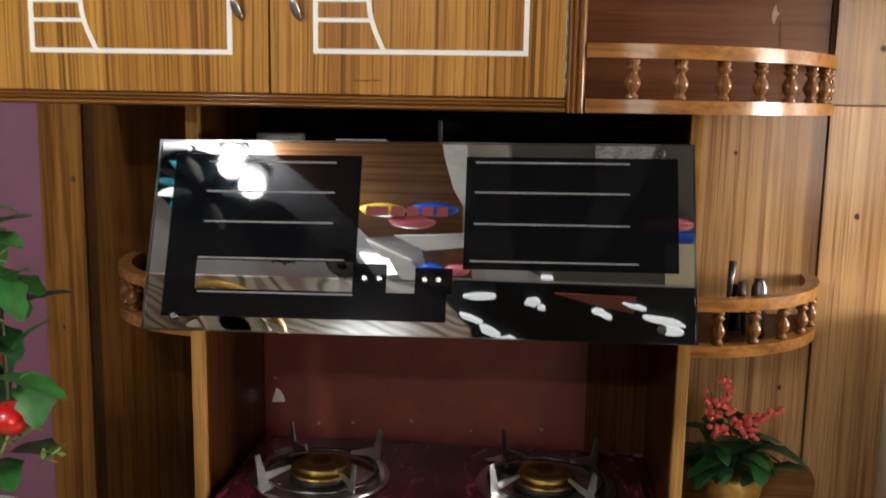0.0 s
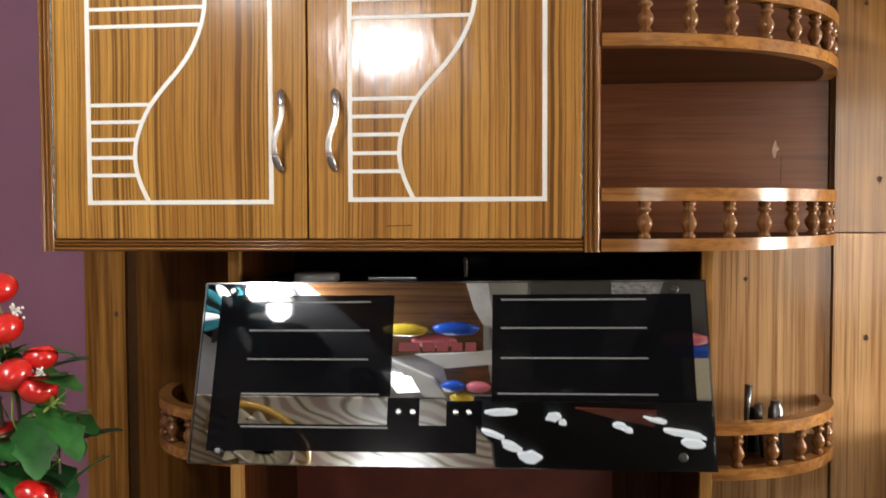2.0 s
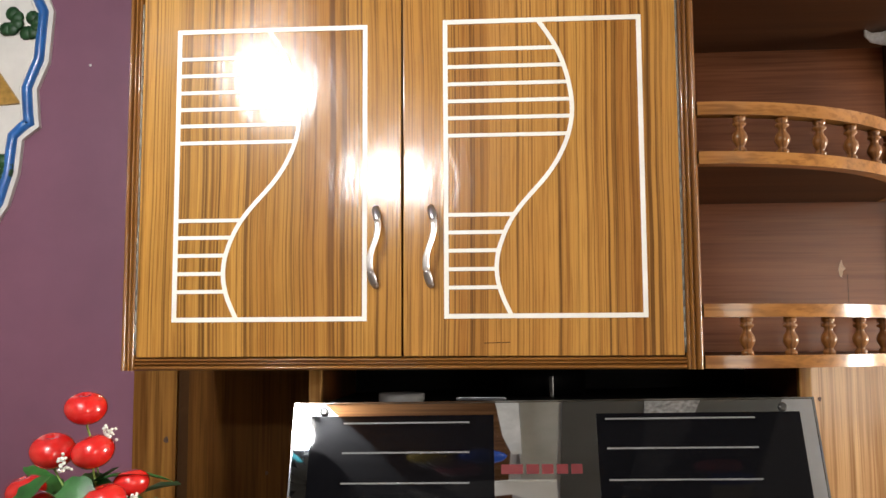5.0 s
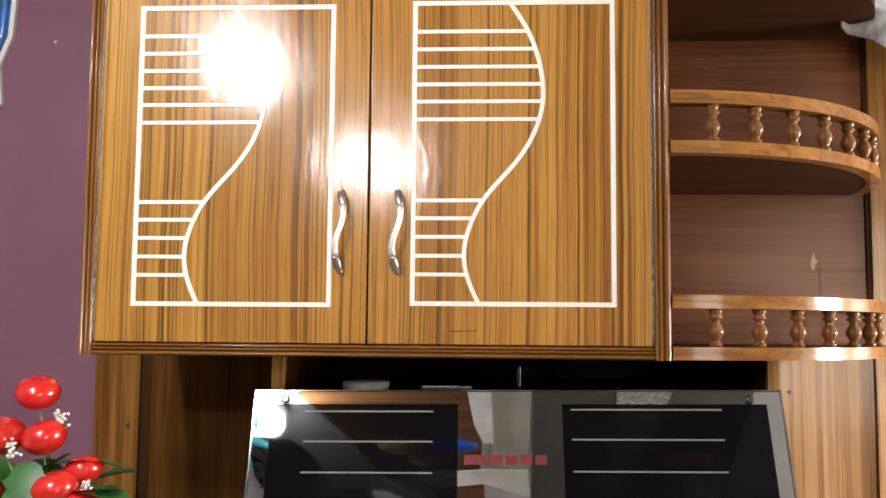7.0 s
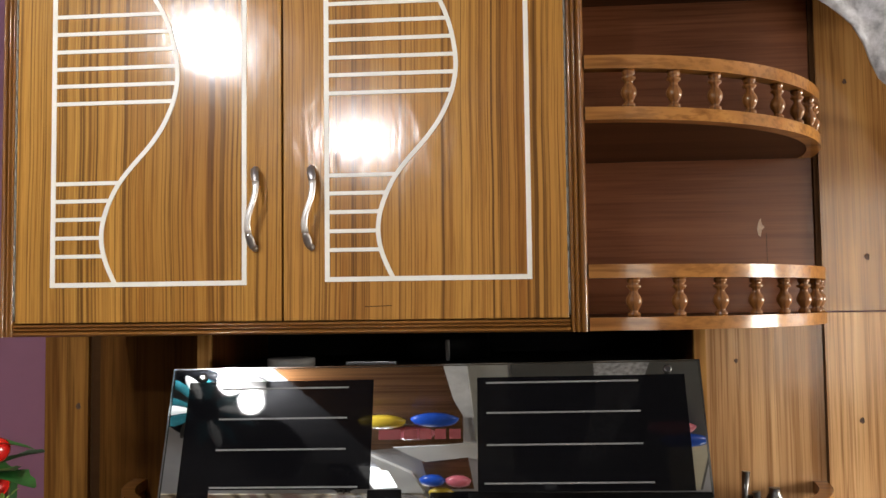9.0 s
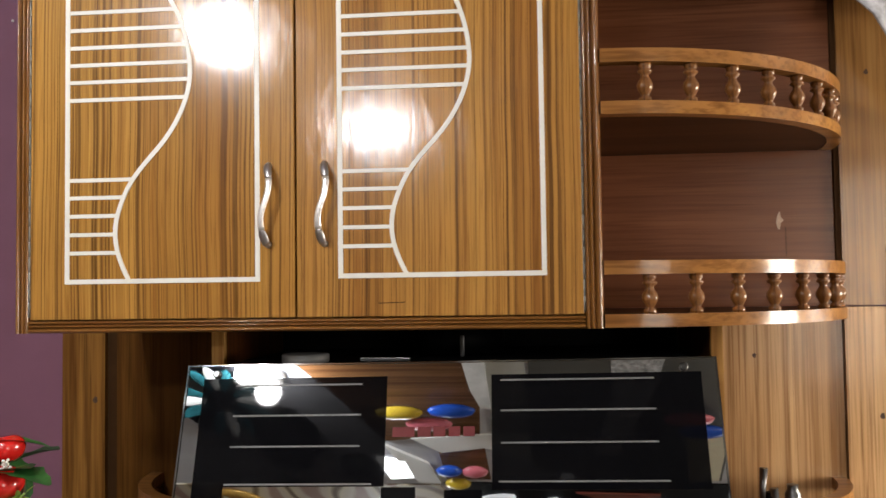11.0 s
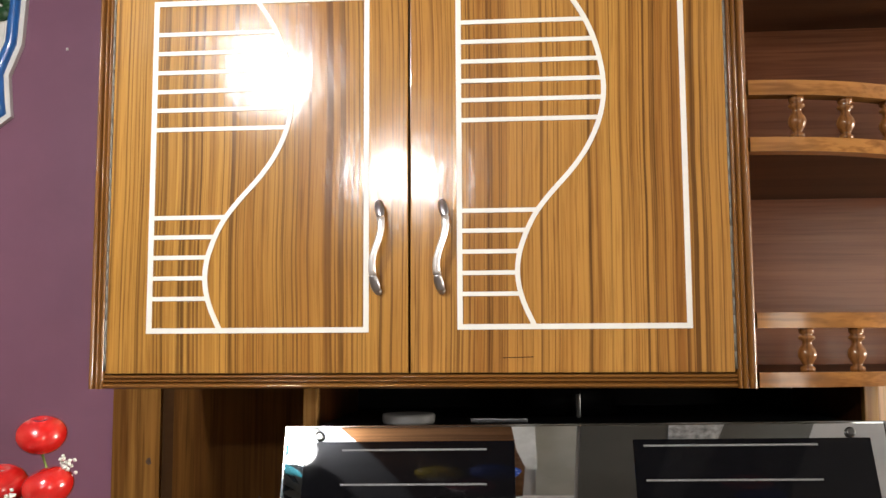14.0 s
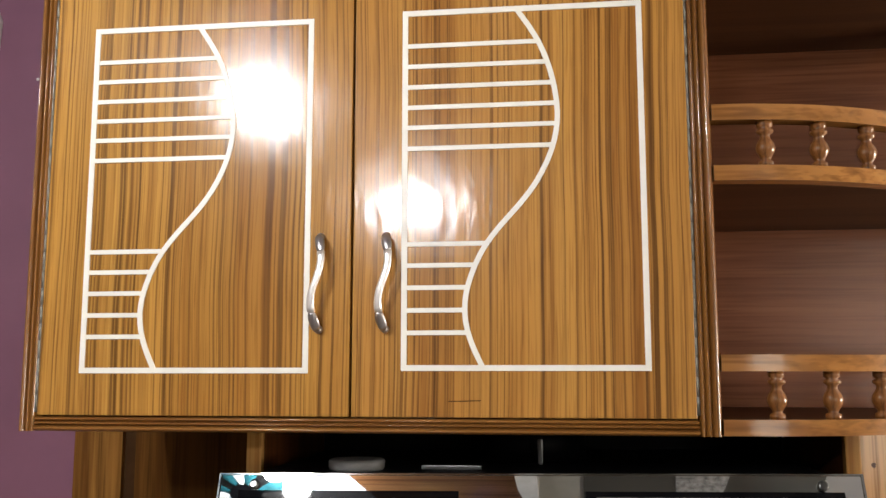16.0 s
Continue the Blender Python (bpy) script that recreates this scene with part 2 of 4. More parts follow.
GROOVE = plain("dark groove", (0.045, 0.020, 0.007), 0.8)
GROOVE.node_tree.nodes["Principled BSDF"].inputs["Specular IOR Level"].default_value = 0.08
CHIP = plain("bare chipped wood", (0.42, 0.28, 0.19), 0.6, vary=0.3, scale=150)
KNOT = plain("wood knot", (0.060, 0.024, 0.009), 0.6, vary=0.6, scale=260)
STEEL_DARK = plain("dark steel", (0.12, 0.12, 0.12), 0.3, 1.0)
BALLOON_B = plain("blue plate", (0.015, 0.08, 0.48), 0.3)
BALLOON_Y = plain("yellow plate", (0.60, 0.42, 0.04), 0.3)
BALLOON_P = plain("pink plate", (0.60, 0.15, 0.19), 0.3)
CEIL_WOOD = wood("ceiling wood", (0.22, 0.11, 0.05), (0.16, 0.075, 0.03), (0.08, 0.03, 0.012), axis="x", coat=0.3)
LIT, _nt, _b = base_material("lamp diffuser", (0.9, 0.9, 0.9))
_b.inputs["Emission Color"].default_value = (1.0, 0.97, 0.92, 1)
_b.inputs["Emission Strength"].default_value = 30.0
SKYLIT, _nt, _b = base_material("window daylight", (0.9, 0.9, 0.9))
_b.inputs["Emission Color"].default_value = (1.0, 0.94, 0.84, 1)
_b.inputs["Emission Strength"].default_value = 8.5


def granite():
    m, nt, b = base_material("maroon polished granite", (0.08, 0.012, 0.02), 0.2, 0, 0.15, 0.05)
    f = noise_tex(nt, coords(nt, (28, 9, 28), (0, 0, 0.5)), 1.0, 6.0, 0.65, 1.5)
    nt.links.new(ramp(nt, f, [(0.42, (0.035, 0.006, 0.010)), (0.58, (0.10, 0.014, 0.026)), (0.70, (0.33, 0.08, 0.12))]), b.inputs["Base Color"])
    return m


def stained_maroon():
    m, nt, b = base_material("stained maroon panel", (0.16, 0.025, 0.018), 0.55, 0, 0.08, 0.25)
    f = noise_tex(nt, coords(nt, (6, 6, 6)), 1.0, 5.0, 0.6, 0.8)
    g = noise_tex(nt, coords(nt, (3, 3, 4)), 1.0, 3.0, 0.5)
    c = ramp(nt, f, [(0.35, (0.155, 0.030, 0.019)), (0.62, (0.225, 0.047, 0.030))])
    c = mix(nt, "MIX", ramp(nt, g, [(0.58, (0, 0, 0)), (0.72, (0.35, 0.35, 0.35))]), c, (0.17, 0.085, 0.042))
    nt.links.new(c, b.inputs["Base Color"])
    return m


PATTERN, _nt, _b = base_material("beige patterned board", (0.5, 0.45, 0.35), 0.5)
_w = _nt.nodes.new("ShaderNodeTexWave")
_w.wave_type, _w.rings_direction = "RINGS", "Z"
_w.inputs["Scale"].default_value, _w.inputs["Distortion"].default_value, _w.inputs["Detail"].default_value = 2.2, 9.0, 2.0
_nt.links.new(coords(_nt, (1, 1, 1)), _w.inputs["Vector"])
_nt.links.new(ramp(_nt, _w.outputs["Fac"], [(0.0, (0.16, 0.11, 0.07)), (0.14, (0.62, 0.54, 0.40)), (0.70, (0.58, 0.52, 0.43)), (0.92, (0.36, 0.24, 0.20))]), _b.inputs["Base Color"])
CEIL_GREY = plain("white ceiling distemper", (0.56, 0.56, 0.60), 0.6, vary=0.1, scale=4)
BOARD_GREY = plain("pale grey board", (0.44, 0.43, 0.40), 0.55, vary=0.1, scale=9)
GAUZE = plain("pale gauze", (0.42, 0.42, 0.44), 0.7, vary=0.6, scale=60)
PAPER = plain("white paper", (0.86, 0.86, 0.84), 0.5, vary=0.08)
TEAL = plain("teal foil", (0.04, 0.22, 0.26), 0.25, 0.6, vary=0.4, scale=30)
CEIL_DARK = plain("dark grey ceiling paint", (0.085, 0.082, 0.075), 0.5, vary=0.15, scale=4)
# Emission imitates a glare spot in the hood glass; it is no lamp.
GLOW_PATCH, _nt, _b = base_material("added glare patch glow", (0.8, 0.8, 0.8))
_b.inputs["Emission Color"].default_value = (1.0, 0.98, 0.95, 1)
_b.inputs["Emission Strength"].default_value = 4.0
# Added glow for white glints mirrored in the hood; no lamp is known there.
GLOW_GLINT, _nt, _b = base_material("added mirror glint glow", (0.8, 0.8, 0.8))
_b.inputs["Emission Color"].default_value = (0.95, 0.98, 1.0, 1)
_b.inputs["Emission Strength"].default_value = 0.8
GRANITE, MAROON = granite(), stained_maroon()

# ---- mesh helpers ----


def box(bm, x0, x1, y0, y1, z0, z1, bevel=0.0):
    vs = [bm.verts.new(p) for p in ((x0, y0, z0), (x1, y0, z0), (x1, y1, z0), (x0, y1, z0), (x0, y0, z1), (x1, y0, z1), (x1, y1, z1), (x0, y1, z1))]
    fs = [bm.faces.new([vs[i] for i in f]) for f in ((0, 3, 2, 1), (4, 5, 6, 7), (0, 1, 5, 4), (1, 2, 6, 5), (2, 3, 7, 6), (3, 0, 4, 7))]
    if bevel:
        es = {e for f in fs for e in f.edges}
        bmesh.ops.bevel(bm, geom=list(es), offset=bevel, segments=2, profile=0.7, affect="EDGES")
    return bm


def boxed(*a, bevel=0.0):
    return box(bmesh.new(), *a, bevel=bevel)


def lathe(bm, profile, at, axis=(0, 0, 1), n=20):
    """Turns (radius, height) pairs round the axis through at."""
    q = Vector((0, 0, 1)).rotation_difference(Vector(axis)).to_matrix()
    rings = []
    for r, h in profile:
        rings.append([bm.verts.new(Vector(at) + q @ Vector((r * math.cos(2 * math.pi * k / n), r * math.sin(2 * math.pi * k / n), h))) for k in range(n)])
    for a, b in zip(rings, rings[1:]):
        for k in range(n):
            bm.faces.new((a[k], a[(k + 1) % n], b[(k + 1) % n], b[k])).smooth = True
    for ring in (rings[0][::-1], rings[-1]):
        bm.faces.new(ring)
    return bm


def tube(bm, points, radius, n=8, flat=1.0):
    """A round bar along points; radius may be a function of the fraction along it."""
    pts = [Vector(p) for p in points]
    rings = []
    for i, p in enumerate(pts):
        d = (pts[min(i + 1, len(pts) - 1)] - pts[max(i - 1, 0)]).normalized()
        s = d.cross(Vector((0, 1, 0)))
        s = s.normalized() if s.length > 0.05 else Vector((1, 0, 0))
        u = s.cross(d)
        r = radius(i / (len(pts) - 1)) if callable(radius) else radius
        rings.append([bm.verts.new(p + s * r * math.cos(2 * math.pi * k / n) + u * r * flat * math.sin(2 * math.pi * k / n)) for k in range(n)])
    for a, b in zip(rings, rings[1:]):
        for k in range(n):
            bm.faces.new((a[k], a[(k + 1) % n], b[(k + 1) % n], b[k])).smooth = True
    bm.faces.new(rings[0][::-1]), bm.faces.new(rings[-1])
    return bm


def prism(bm, outline, lo, hi, up="z"):
    """Extrudes an outline of pairs between lo and hi along an axis."""
    def at(a, b, h):
        return {"z": (a, b, h), "y": (a, h, b), "x": (h, a, b)}[up]
    bot = [bm.verts.new(at(a, b, lo)) for a, b in outline]
    top = [bm.verts.new(at(a, b, hi)) for a, b in outline]
    bm.faces.new(bot), bm.faces.new(top[::-1])
    for k in range(len(outline)):
        j = (k + 1) % len(outline)
        bm.faces.new((bot[k], top[k], top[j], bot[j]))
    return bm


def ribbon(bm, line, half, y0, y1):
    """A strip of constant width along a line of (x, z) pairs, standing between depths y0 and y1."""
    pts = [Vector(p) for p in line]
    left, right = [], []
    for i, p in enumerate(pts):
        d = (pts[min(i + 1, len(pts) - 1)] - pts[max(i - 1, 0)]).normalized()
        nrm = Vector((-d.y, d.x)) * half
        left.append(p + nrm), right.append(p - nrm)
    return prism(bm, [tuple(p) for p in left + right[::-1]], y0, y1, "y")


def mesh_object(name, bm, material):
    bmesh.ops.recalc_face_normals(bm, faces=bm.faces)
    me = bpy.data.meshes.new(name)
    bm.to_mesh(me), bm.free()
    me.materials.append(material)
    return new(name, me)


def thing(name, at, label, category, group=""):
    return_ob = new(name)
    return_ob.location = at
    return_ob.empty_display_size = 0.05
    return tagged(return_ob, label, category, group)


def adopt(ob, parent):
    bpy.context.view_layer.update()
    ob.parent = parent
    ob.matrix_parent_inverse = parent.matrix_world.inverted()
    return ob


def part(name, bm, material, parent, label=""):
    ob = adopt(mesh_object(name, bm, material), parent)
    if name in ("edge_band", "top_rail"):
        ob.data.shade_smooth()
        ob.data.set_sharp_from_angle(angle=radians(40))
    return tagged(ob, label)


def single(name, bm, material, label, category, group=""):
    return tagged(mesh_object(name, bm, material), label, category, group)


def structure(name, bm, material, label=""):
    return tagged(mesh_object(name, bm, material), label, kind="structure")


# ---- room ----
WALL = 1.845
structure("floor", boxed(-2.4, 2.75, -2.6, 2.0, -0.1, 0), FLOOR_TILE, "pale tiled floor")
structure("ceiling", boxed(-2.4, 2.75, -2.6, 2.0, CEIL, CEIL + 0.1), CEIL_GREY, "white painted ceiling")
structure("wall_north", boxed(-2.4, 2.75, WALL, 2.0, 0, CEIL), PURPLE, "mauve painted wall")
bm = bmesh.new()
for x0, x1, z0, z1 in ((-2.4, 1.45, 0, CEIL), (2.5, 2.6, 0, CEIL), (1.45, 2.5, 0, 1.0), (1.45, 2.5, 2.36, CEIL)):
    box(bm, x0, x1, -2.6, -2.45, z0, z1)
structure("wall_south", bm, BEIGE, "beige wall with a window opening")
win = tagged(new("window_2"), "bright window behind the room", kind="structure")
win.location = (2.0, -2.5, 1.0)
part("pane", boxed(1.45, 2.5, -2.56, -2.55, 1.0, 2.36), SKYLIT, win, "bright frosted pane")
bm = bmesh.new()
for x0, x1, z0, z1 in ((1.45, 1.5, 1.0, 2.36), (2.45, 2.5, 1.0, 2.36), (1.95, 2.0, 1.05, 2.31), (1.5, 2.45, 1.0, 1.05), (1.5, 2.45, 2.31, 2.36)):
    box(bm, x0, x1, -2.545, -2.5, z0, z1)
part("window_frame", bm, CREAM, win)
structure("wall_west", boxed(-2.4, -2.25, -2.45, WALL, 0, CEIL), BEIGE, "beige painted wall")


def east_wall():
    bm = bmesh.new()
    for y0, y1, z0, z1 in ((-2.45, 0.95, 0, CEIL), (1.70, WALL, 0, CEIL), (0.95, 1.70, 0, 1.2), (0.95, 1.70, 2.25, CEIL)):
        box(bm, 2.6, 2.75, y0, y1, z0, z1)
    structure("wall_east", bm, BEIGE, "beige wall with a window opening")
    # Unseen window, added as the source of the light from the right.
    win = tagged(new("window_1"), "added unseen window that lights the right-hand boarding", kind="structure")
    win.location = (2.65, 1.3, 1.2)
    part("pane", boxed(2.70, 2.71, 0.95, 1.70, 1.2, 2.25), SKYLIT, win, "bright frosted pane")
    bm = bmesh.new()
    for y0, y1, z0, z1 in ((0.95, 1.0, 1.2, 2.25), (1.65, 1.70, 1.2, 2.25), (1.0, 1.65, 1.2, 1.25), (1.0, 1.65, 2.2, 2.25)):
        box(bm, 2.65, 2.695, y0, y1, z0, z1)
    part("window_frame", bm, CREAM, win)


east_wall()

# boarding behind the hob
structure("panel_strip", boxed(-0.996, -0.906, WALL - 0.018, WALL, 0.0, CEIL), PANEL_S, "amber pine upright with knots")
structure("panel_groove", boxed(-0.906, -0.882, WALL - 0.006, WALL, 0.0, CEIL), GROOVE, "dark gap between boards")
# This boarding is coloured darker for the shade it stands in.
structure("panel_west", boxed(-0.882, -0.562, WALL - 0.016, WALL, 0.0, 1.60), PANEL_L_SHADED, "amber pine boarding with knots")
structure("panel_east", boxed(0.24, 0.519, WALL - 0.016, WALL, 0.0, 1.578), PANEL_R, "pale pine boarding with knots")
structure("panel_corner", boxed(0.522, 2.6, WALL - 0.022, WALL, 0.0, 1.594), PANEL_R, "pale pine boarding with knots")
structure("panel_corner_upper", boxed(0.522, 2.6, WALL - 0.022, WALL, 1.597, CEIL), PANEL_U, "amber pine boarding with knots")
splash = structure("splashback", boxed(-0.541, 0.105, WALL - 0.012, WALL, 0.91, 1.50), MAROON, "stained maroon splashback")
# Darker brown strip from x 0.105 to the right niche board.
structure("splashback_edge", boxed(0.105, 0.221, WALL - 0.010, WALL, 0.91, 1.50), SIDE_DARK, "dark brown strip beside the splashback")
part("peeled_patch", prism(bmesh.new(), [(-0.527, 0.980), (-0.500, 0.982), (-0.502, 0.994), (-0.510, 1.006), (-0.518, 1.010), (-0.522, 0.998)], WALL - 0.0128, WALL - 0.0118, "y"), WHITE_PLASTIC, splash, "cream peeled patch")
for px, pz, pr in ((-0.52, 1.03, .004), (-0.36, 0.945, .004), (-0.24, 0.955, .005), (-0.12, 0.94, .003), (-0.43, 0.94, .004), (0.02, 0.95, .004)):
    part("grease_spot", lathe(bmesh.new(), [(pr, 0), (pr * .6, 0.0006)], (px, WALL - 0.0121, pz), (0, -1, 0), 7), BEIGE, splash, "pale dried splash")
# The dark of the gap over the hood is a black sheet.
structure("niche_back", boxed(-0.541, 0.221, WALL - 0.014, WALL, 1.50, 1.578), BLACK_METAL, "black sheet for the shade in the gap behind the hood")
for x0, x1 in ((-0.562, -0.541), (0.221, 0.24)):
    side = tagged(new("niche_board"), "upright board beside the hob with a pale lipped edge", kind="structure")
    side.location = (x0, 1.5, 0.0)
    part("board", boxed(x0, x1, 1.504, WALL - 0.016, 0.0, 1.578), SIDE_DARK, side)
    part("lipping", boxed(x0, x1, 1.49, 1.504, 0.0, 1.578, bevel=0.002), EDGE, side, "pale wooden lipping")

for x, z, r, back in ((0.604, 1.697, .0075, .022), (0.584, 1.394, .007, .022), (0.575, 2.03, .006, .022), (0.69, 1.52, .006, .022), (0.36, 1.505, .0055, .016), (0.47, 1.06, .006, .016), (-0.926, 1.425, .008, .018), (-0.96, 1.12, .006, .018), (-0.72, 1.36, .005, .016)):
    owner = bpy.data.objects["panel_strip" if x < -0.9 else "panel_west" if x < 0 else "panel_east" if x < 0.52 else "panel_corner" if z < 1.597 else "panel_corner_upper"]
    r *= 0.62
    ring = [(x + r * (1 + .25 * math.sin(3 * a + x * 50)) * math.cos(a), z + 1.35 * r * math.sin(a)) for a in np.linspace(0, 2 * math.pi, 13)[:-1]]
    part("knot", prism(bmesh.new(), ring, WALL - back - 0.0006, WALL - back + 0.001, "y"), KNOT, owner, "dark knot")

# ---- wall cabinet ----
FRONT = 1.395
CX0, CX1, CZ0, CZ1 = -0.838, 0.056, 1.577, CEIL - 0.004
SPLIT = -0.397
cab = thing("wall_cabinet", (-0.4, 1.6, CZ0), "two-door glossy teak wall cabinet with white inlay lines", "cabinet")
bm = bmesh.new()
box(bm, CX0 + 0.004, CX1 - 0.004, FRONT + 0.022, WALL - 0.02, CZ0 + 0.004, CZ0 + 0.02)
box(bm, CX0 + 0.004, CX0 + 0.02, FRONT + 0.022, WALL - 0.02, CZ0 + 0.02, CZ1)
box(bm, CX1 - 0.02, CX1 - 0.004, FRONT + 0.022, WALL - 0.02, CZ0 + 0.02, CZ1)
box(bm, CX0 + 0.02, CX1 - 0.02, WALL - 0.03, WALL - 0.02, CZ0 + 0.02, CZ1)
part("body", bm, FRAME_V, cab)


def moulding(name, outline, lo, hi, up, material):
    ob = part(name, prism(bmesh.new(), outline, lo, hi, up), material, cab, "dark stained ribbed moulding")
    ob.data.shade_smooth()
    ob.data.set_sharp_from_angle(angle=radians(50))
    return ob


def ribs(a0, a1, flip):
    """A moulding's section with three round beads: across from a0 (outer) to a1 (inner), and depth."""
    w = a1 - a0
    pts = [(a0, FRONT + 0.026)]
    for s0, s1, base, rise in ((0.0, 0.40, 0.001, 0.0075), (0.44, 0.66, 0.0, 0.0045), (0.70, 0.97, 0.001, 0.0050)):
        for k in range(8):
            f = k / 7
            pts.append((a0 + (s0 + (s1 - s0) * f) * w, FRONT + base - rise * math.sin(math.pi * f) ** 0.7))
    pts.append((a1, FRONT + 0.026))
    return [(b, a) for a, b in pts] if flip else pts


moulding("side_moulding", ribs(CX0, CX0 + 0.022, False), CZ0, CZ1, "z", FRAME_V)
moulding("side_moulding", ribs(CX1, CX1 - 0.026, False), CZ0, CZ1, "z", FRAME_V)
moulding("bottom_moulding", ribs(CZ0, CZ0 + 0.019, True), CX0 + 0.0225, CX1 - 0.0265, "x", FRAME)
moulding("top_moulding", [(y, z) for y, z in ((FRONT, 2.176), (FRONT - 0.006, 2.19), (FRONT - 0.006, 2.21), (FRONT - 0.02, 2.24), (FRONT - 0.02, CZ1), (FRONT + 0.02, CZ1), (FRONT + 0.02, 2.176))], CX0 + 0.0225, CX1 - 0.0265, "x", FRAME)

CURVE = ((1, .483), (.957, .53), (.914, .569), (.856, .607), (.79, .634), (.74, .646), (.69, .652), (.65, .649), (.617, .635), (.551, .602), (.50, .557), (.455, .508),
         (.419, .460), (.39, .413), (.359, .366), (.312, .327), (.264, .294), (.228, .272), (.167, .256), (.107, .265), (.05, .295), (0, .335))
BARS = (.897, .838, .779, .721, .664, .605, .340, .282, .222, .161, .101)


def curve_x(v):
    for (v1, x1), (v0, x0) in zip(CURVE, CURVE[1:]):
        if v0 <= v <= v1:
            return x0 + (x1 - x0) * (v - v0) / (v1 - v0)
    return 0.5


def smooth_line(n=90):
    vs = np.linspace(1, 0, n)
    xs = np.interp(vs[::-1], [v for v, _ in CURVE][::-1], [x for _, x in CURVE][::-1])[::-1]
    pad = np.concatenate([2 * xs[0] - xs[5:0:-1], xs, 2 * xs[-1] - xs[-2:-7:-1]])
    return list(zip(vs, np.convolve(pad, np.ones(11) / 11, "valid")))


def handle(parent, x, z):
    """An S-shaped bow: a bright flat bar between two satin ends that turn in to the door."""
    def at(f):
        return (x + 0.0075 * math.sin((0.5 - f) * 2 * math.pi) * (1 - 0.35 * abs(2 * f - 1)), FRONT - 0.005 - 0.019 * math.sin(math.pi * f) ** 0.55, z + 0.062 * (1 - 2 * f))

    def bow(f0, f1, radius, n=14):
        return tube(bmesh.new(), [at(f0 + (f1 - f0) * k / (n - 1)) for k in range(n)], radius, 12, 0.55)
    bar = part("handle", bow(0.19, 0.81, lambda s: 0.0052 - 0.0007 * math.sin(math.pi * s)), CHROME, parent, "bright chrome bow handle")
    for f0, f1 in ((0.02, 0.195), (0.98, 0.805)):
        part("handle_end", bow(f0, f1, lambda s: 0.0036 + 0.0028 * math.sin(math.pi * min(1, s * 0.9 + 0.1)) ** 0.6, 9), SATIN, bar, "satin grey end")
        cx, cy, cz = at(f0)
        part("foot", lathe(bmesh.new(), [(0.0052, 0), (0.0048, 0.004), (0.003, 0.007)], (cx, FRONT, cz), (0, -1, 0), 12), SATIN, bar)


def door(x0, x1, rx0, rx1, rz0, rz1, material, hx, hinge_x):
    z0, z1 = CZ0 + 0.0205, 2.174
    ob = part("door", boxed(x0, x1, FRONT, FRONT + 0.018, z0, z1, bevel=0.0015), material, cab, "glossy teak veneered door")
    w = 0.0036
    ya, yb = FRONT - 0.0016, FRONT + 0.0005
    bm = bmesh.new()
    prism(bm, [(rx0, rz0), (rx1, rz0), (rx1, rz0 + 2 * w), (rx0, rz0 + 2 * w)], ya, yb, "y")
    prism(bm, [(rx0, rz1 - 2 * w), (rx1, rz1 - 2 * w), (rx1, rz1), (rx0, rz1)], ya, yb, "y")
    prism(bm, [(rx0, rz0 + 2 * w), (rx0 + 2 * w, rz0 + 2 * w), (rx0 + 2 * w, rz1 - 2 * w), (rx0, rz1 - 2 * w)], ya, yb, "y")
    prism(bm, [(rx1 - 2 * w, rz0 + 2 * w), (rx1, rz0 + 2 * w), (rx1, rz1 - 2 * w), (rx1 - 2 * w, rz1 - 2 * w)], ya, yb, "y")
    part("inlay_border", bm, WHITE_INLAY, ob, "white inlay border")
    line = [(rx0 + (rx1 - rx0) * x, rz0 + w + (rz1 - rz0 - 2 * w) * v) for v, x in smooth_line()]
    part("inlay_curve", ribbon(bmesh.new(), line, 0.0033, ya - 0.0002, yb), WHITE_INLAY, ob, "white S-shaped inlay")
    for v in BARS:
        z = rz0 + (rz1 - rz0) * v
        part("inlay_bar", prism(bmesh.new(), [(rx0 + 2 * w, z - 0.0029), (rx0 + (rx1 - rx0) * curve_x(v), z - 0.0029), (rx0 + (rx1 - rx0) * curve_x(v), z + 0.0029), (rx0 + 2 * w, z + 0.0029)], ya + 0.0001, yb, "y"), WHITE_INLAY, ob)
    handle(ob, hx, 1.766)
    prof = []
    for k in range(24):
        h = 0.004 + k * 0.0235
        prof += [(0.0019, h), (0.0019, h + 0.0215), (0.0014, h + 0.022), (0.0014, h + 0.0230)]
    bm = lathe(bmesh.new(), prof, (hinge_x, FRONT - 0.0002, z0), n=8)
    part("piano_hinge", bm, HINGE, ob, "long nickel piano hinge")


door(-0.815, SPLIT - 0.001, -0.7586, -0.4515, 1.6515, 2.1195, TEAK_A, -0.438, -0.8162)
door(SPLIT + 0.002, 0.028, -0.3320, -0.0244, 1.6545, 2.1235, TEAK_B, -0.352, 0.0292)

right_door = [o for o in cab.children if o.name.startswith("door")][-1]
part("scratch", prism(bmesh.new(), [(-0.272, 1.6165), (-0.232, 1.6175), (-0.232, 1.6187), (-0.272, 1.6177)], FRONT - 0.0003, FRONT + 0.0005, "y"), GROOVE, right_door, "short dark scratch")
part("nail", lathe(bmesh.new(), [(0.0025, 0), (0.003, 0.002), (0.002, 0.004)], (-1.117, WALL, 2.208), (0, -1, 0), 10), WHITE_PLASTIC, bpy.data.objects["wall_north"], "small pale nail head")

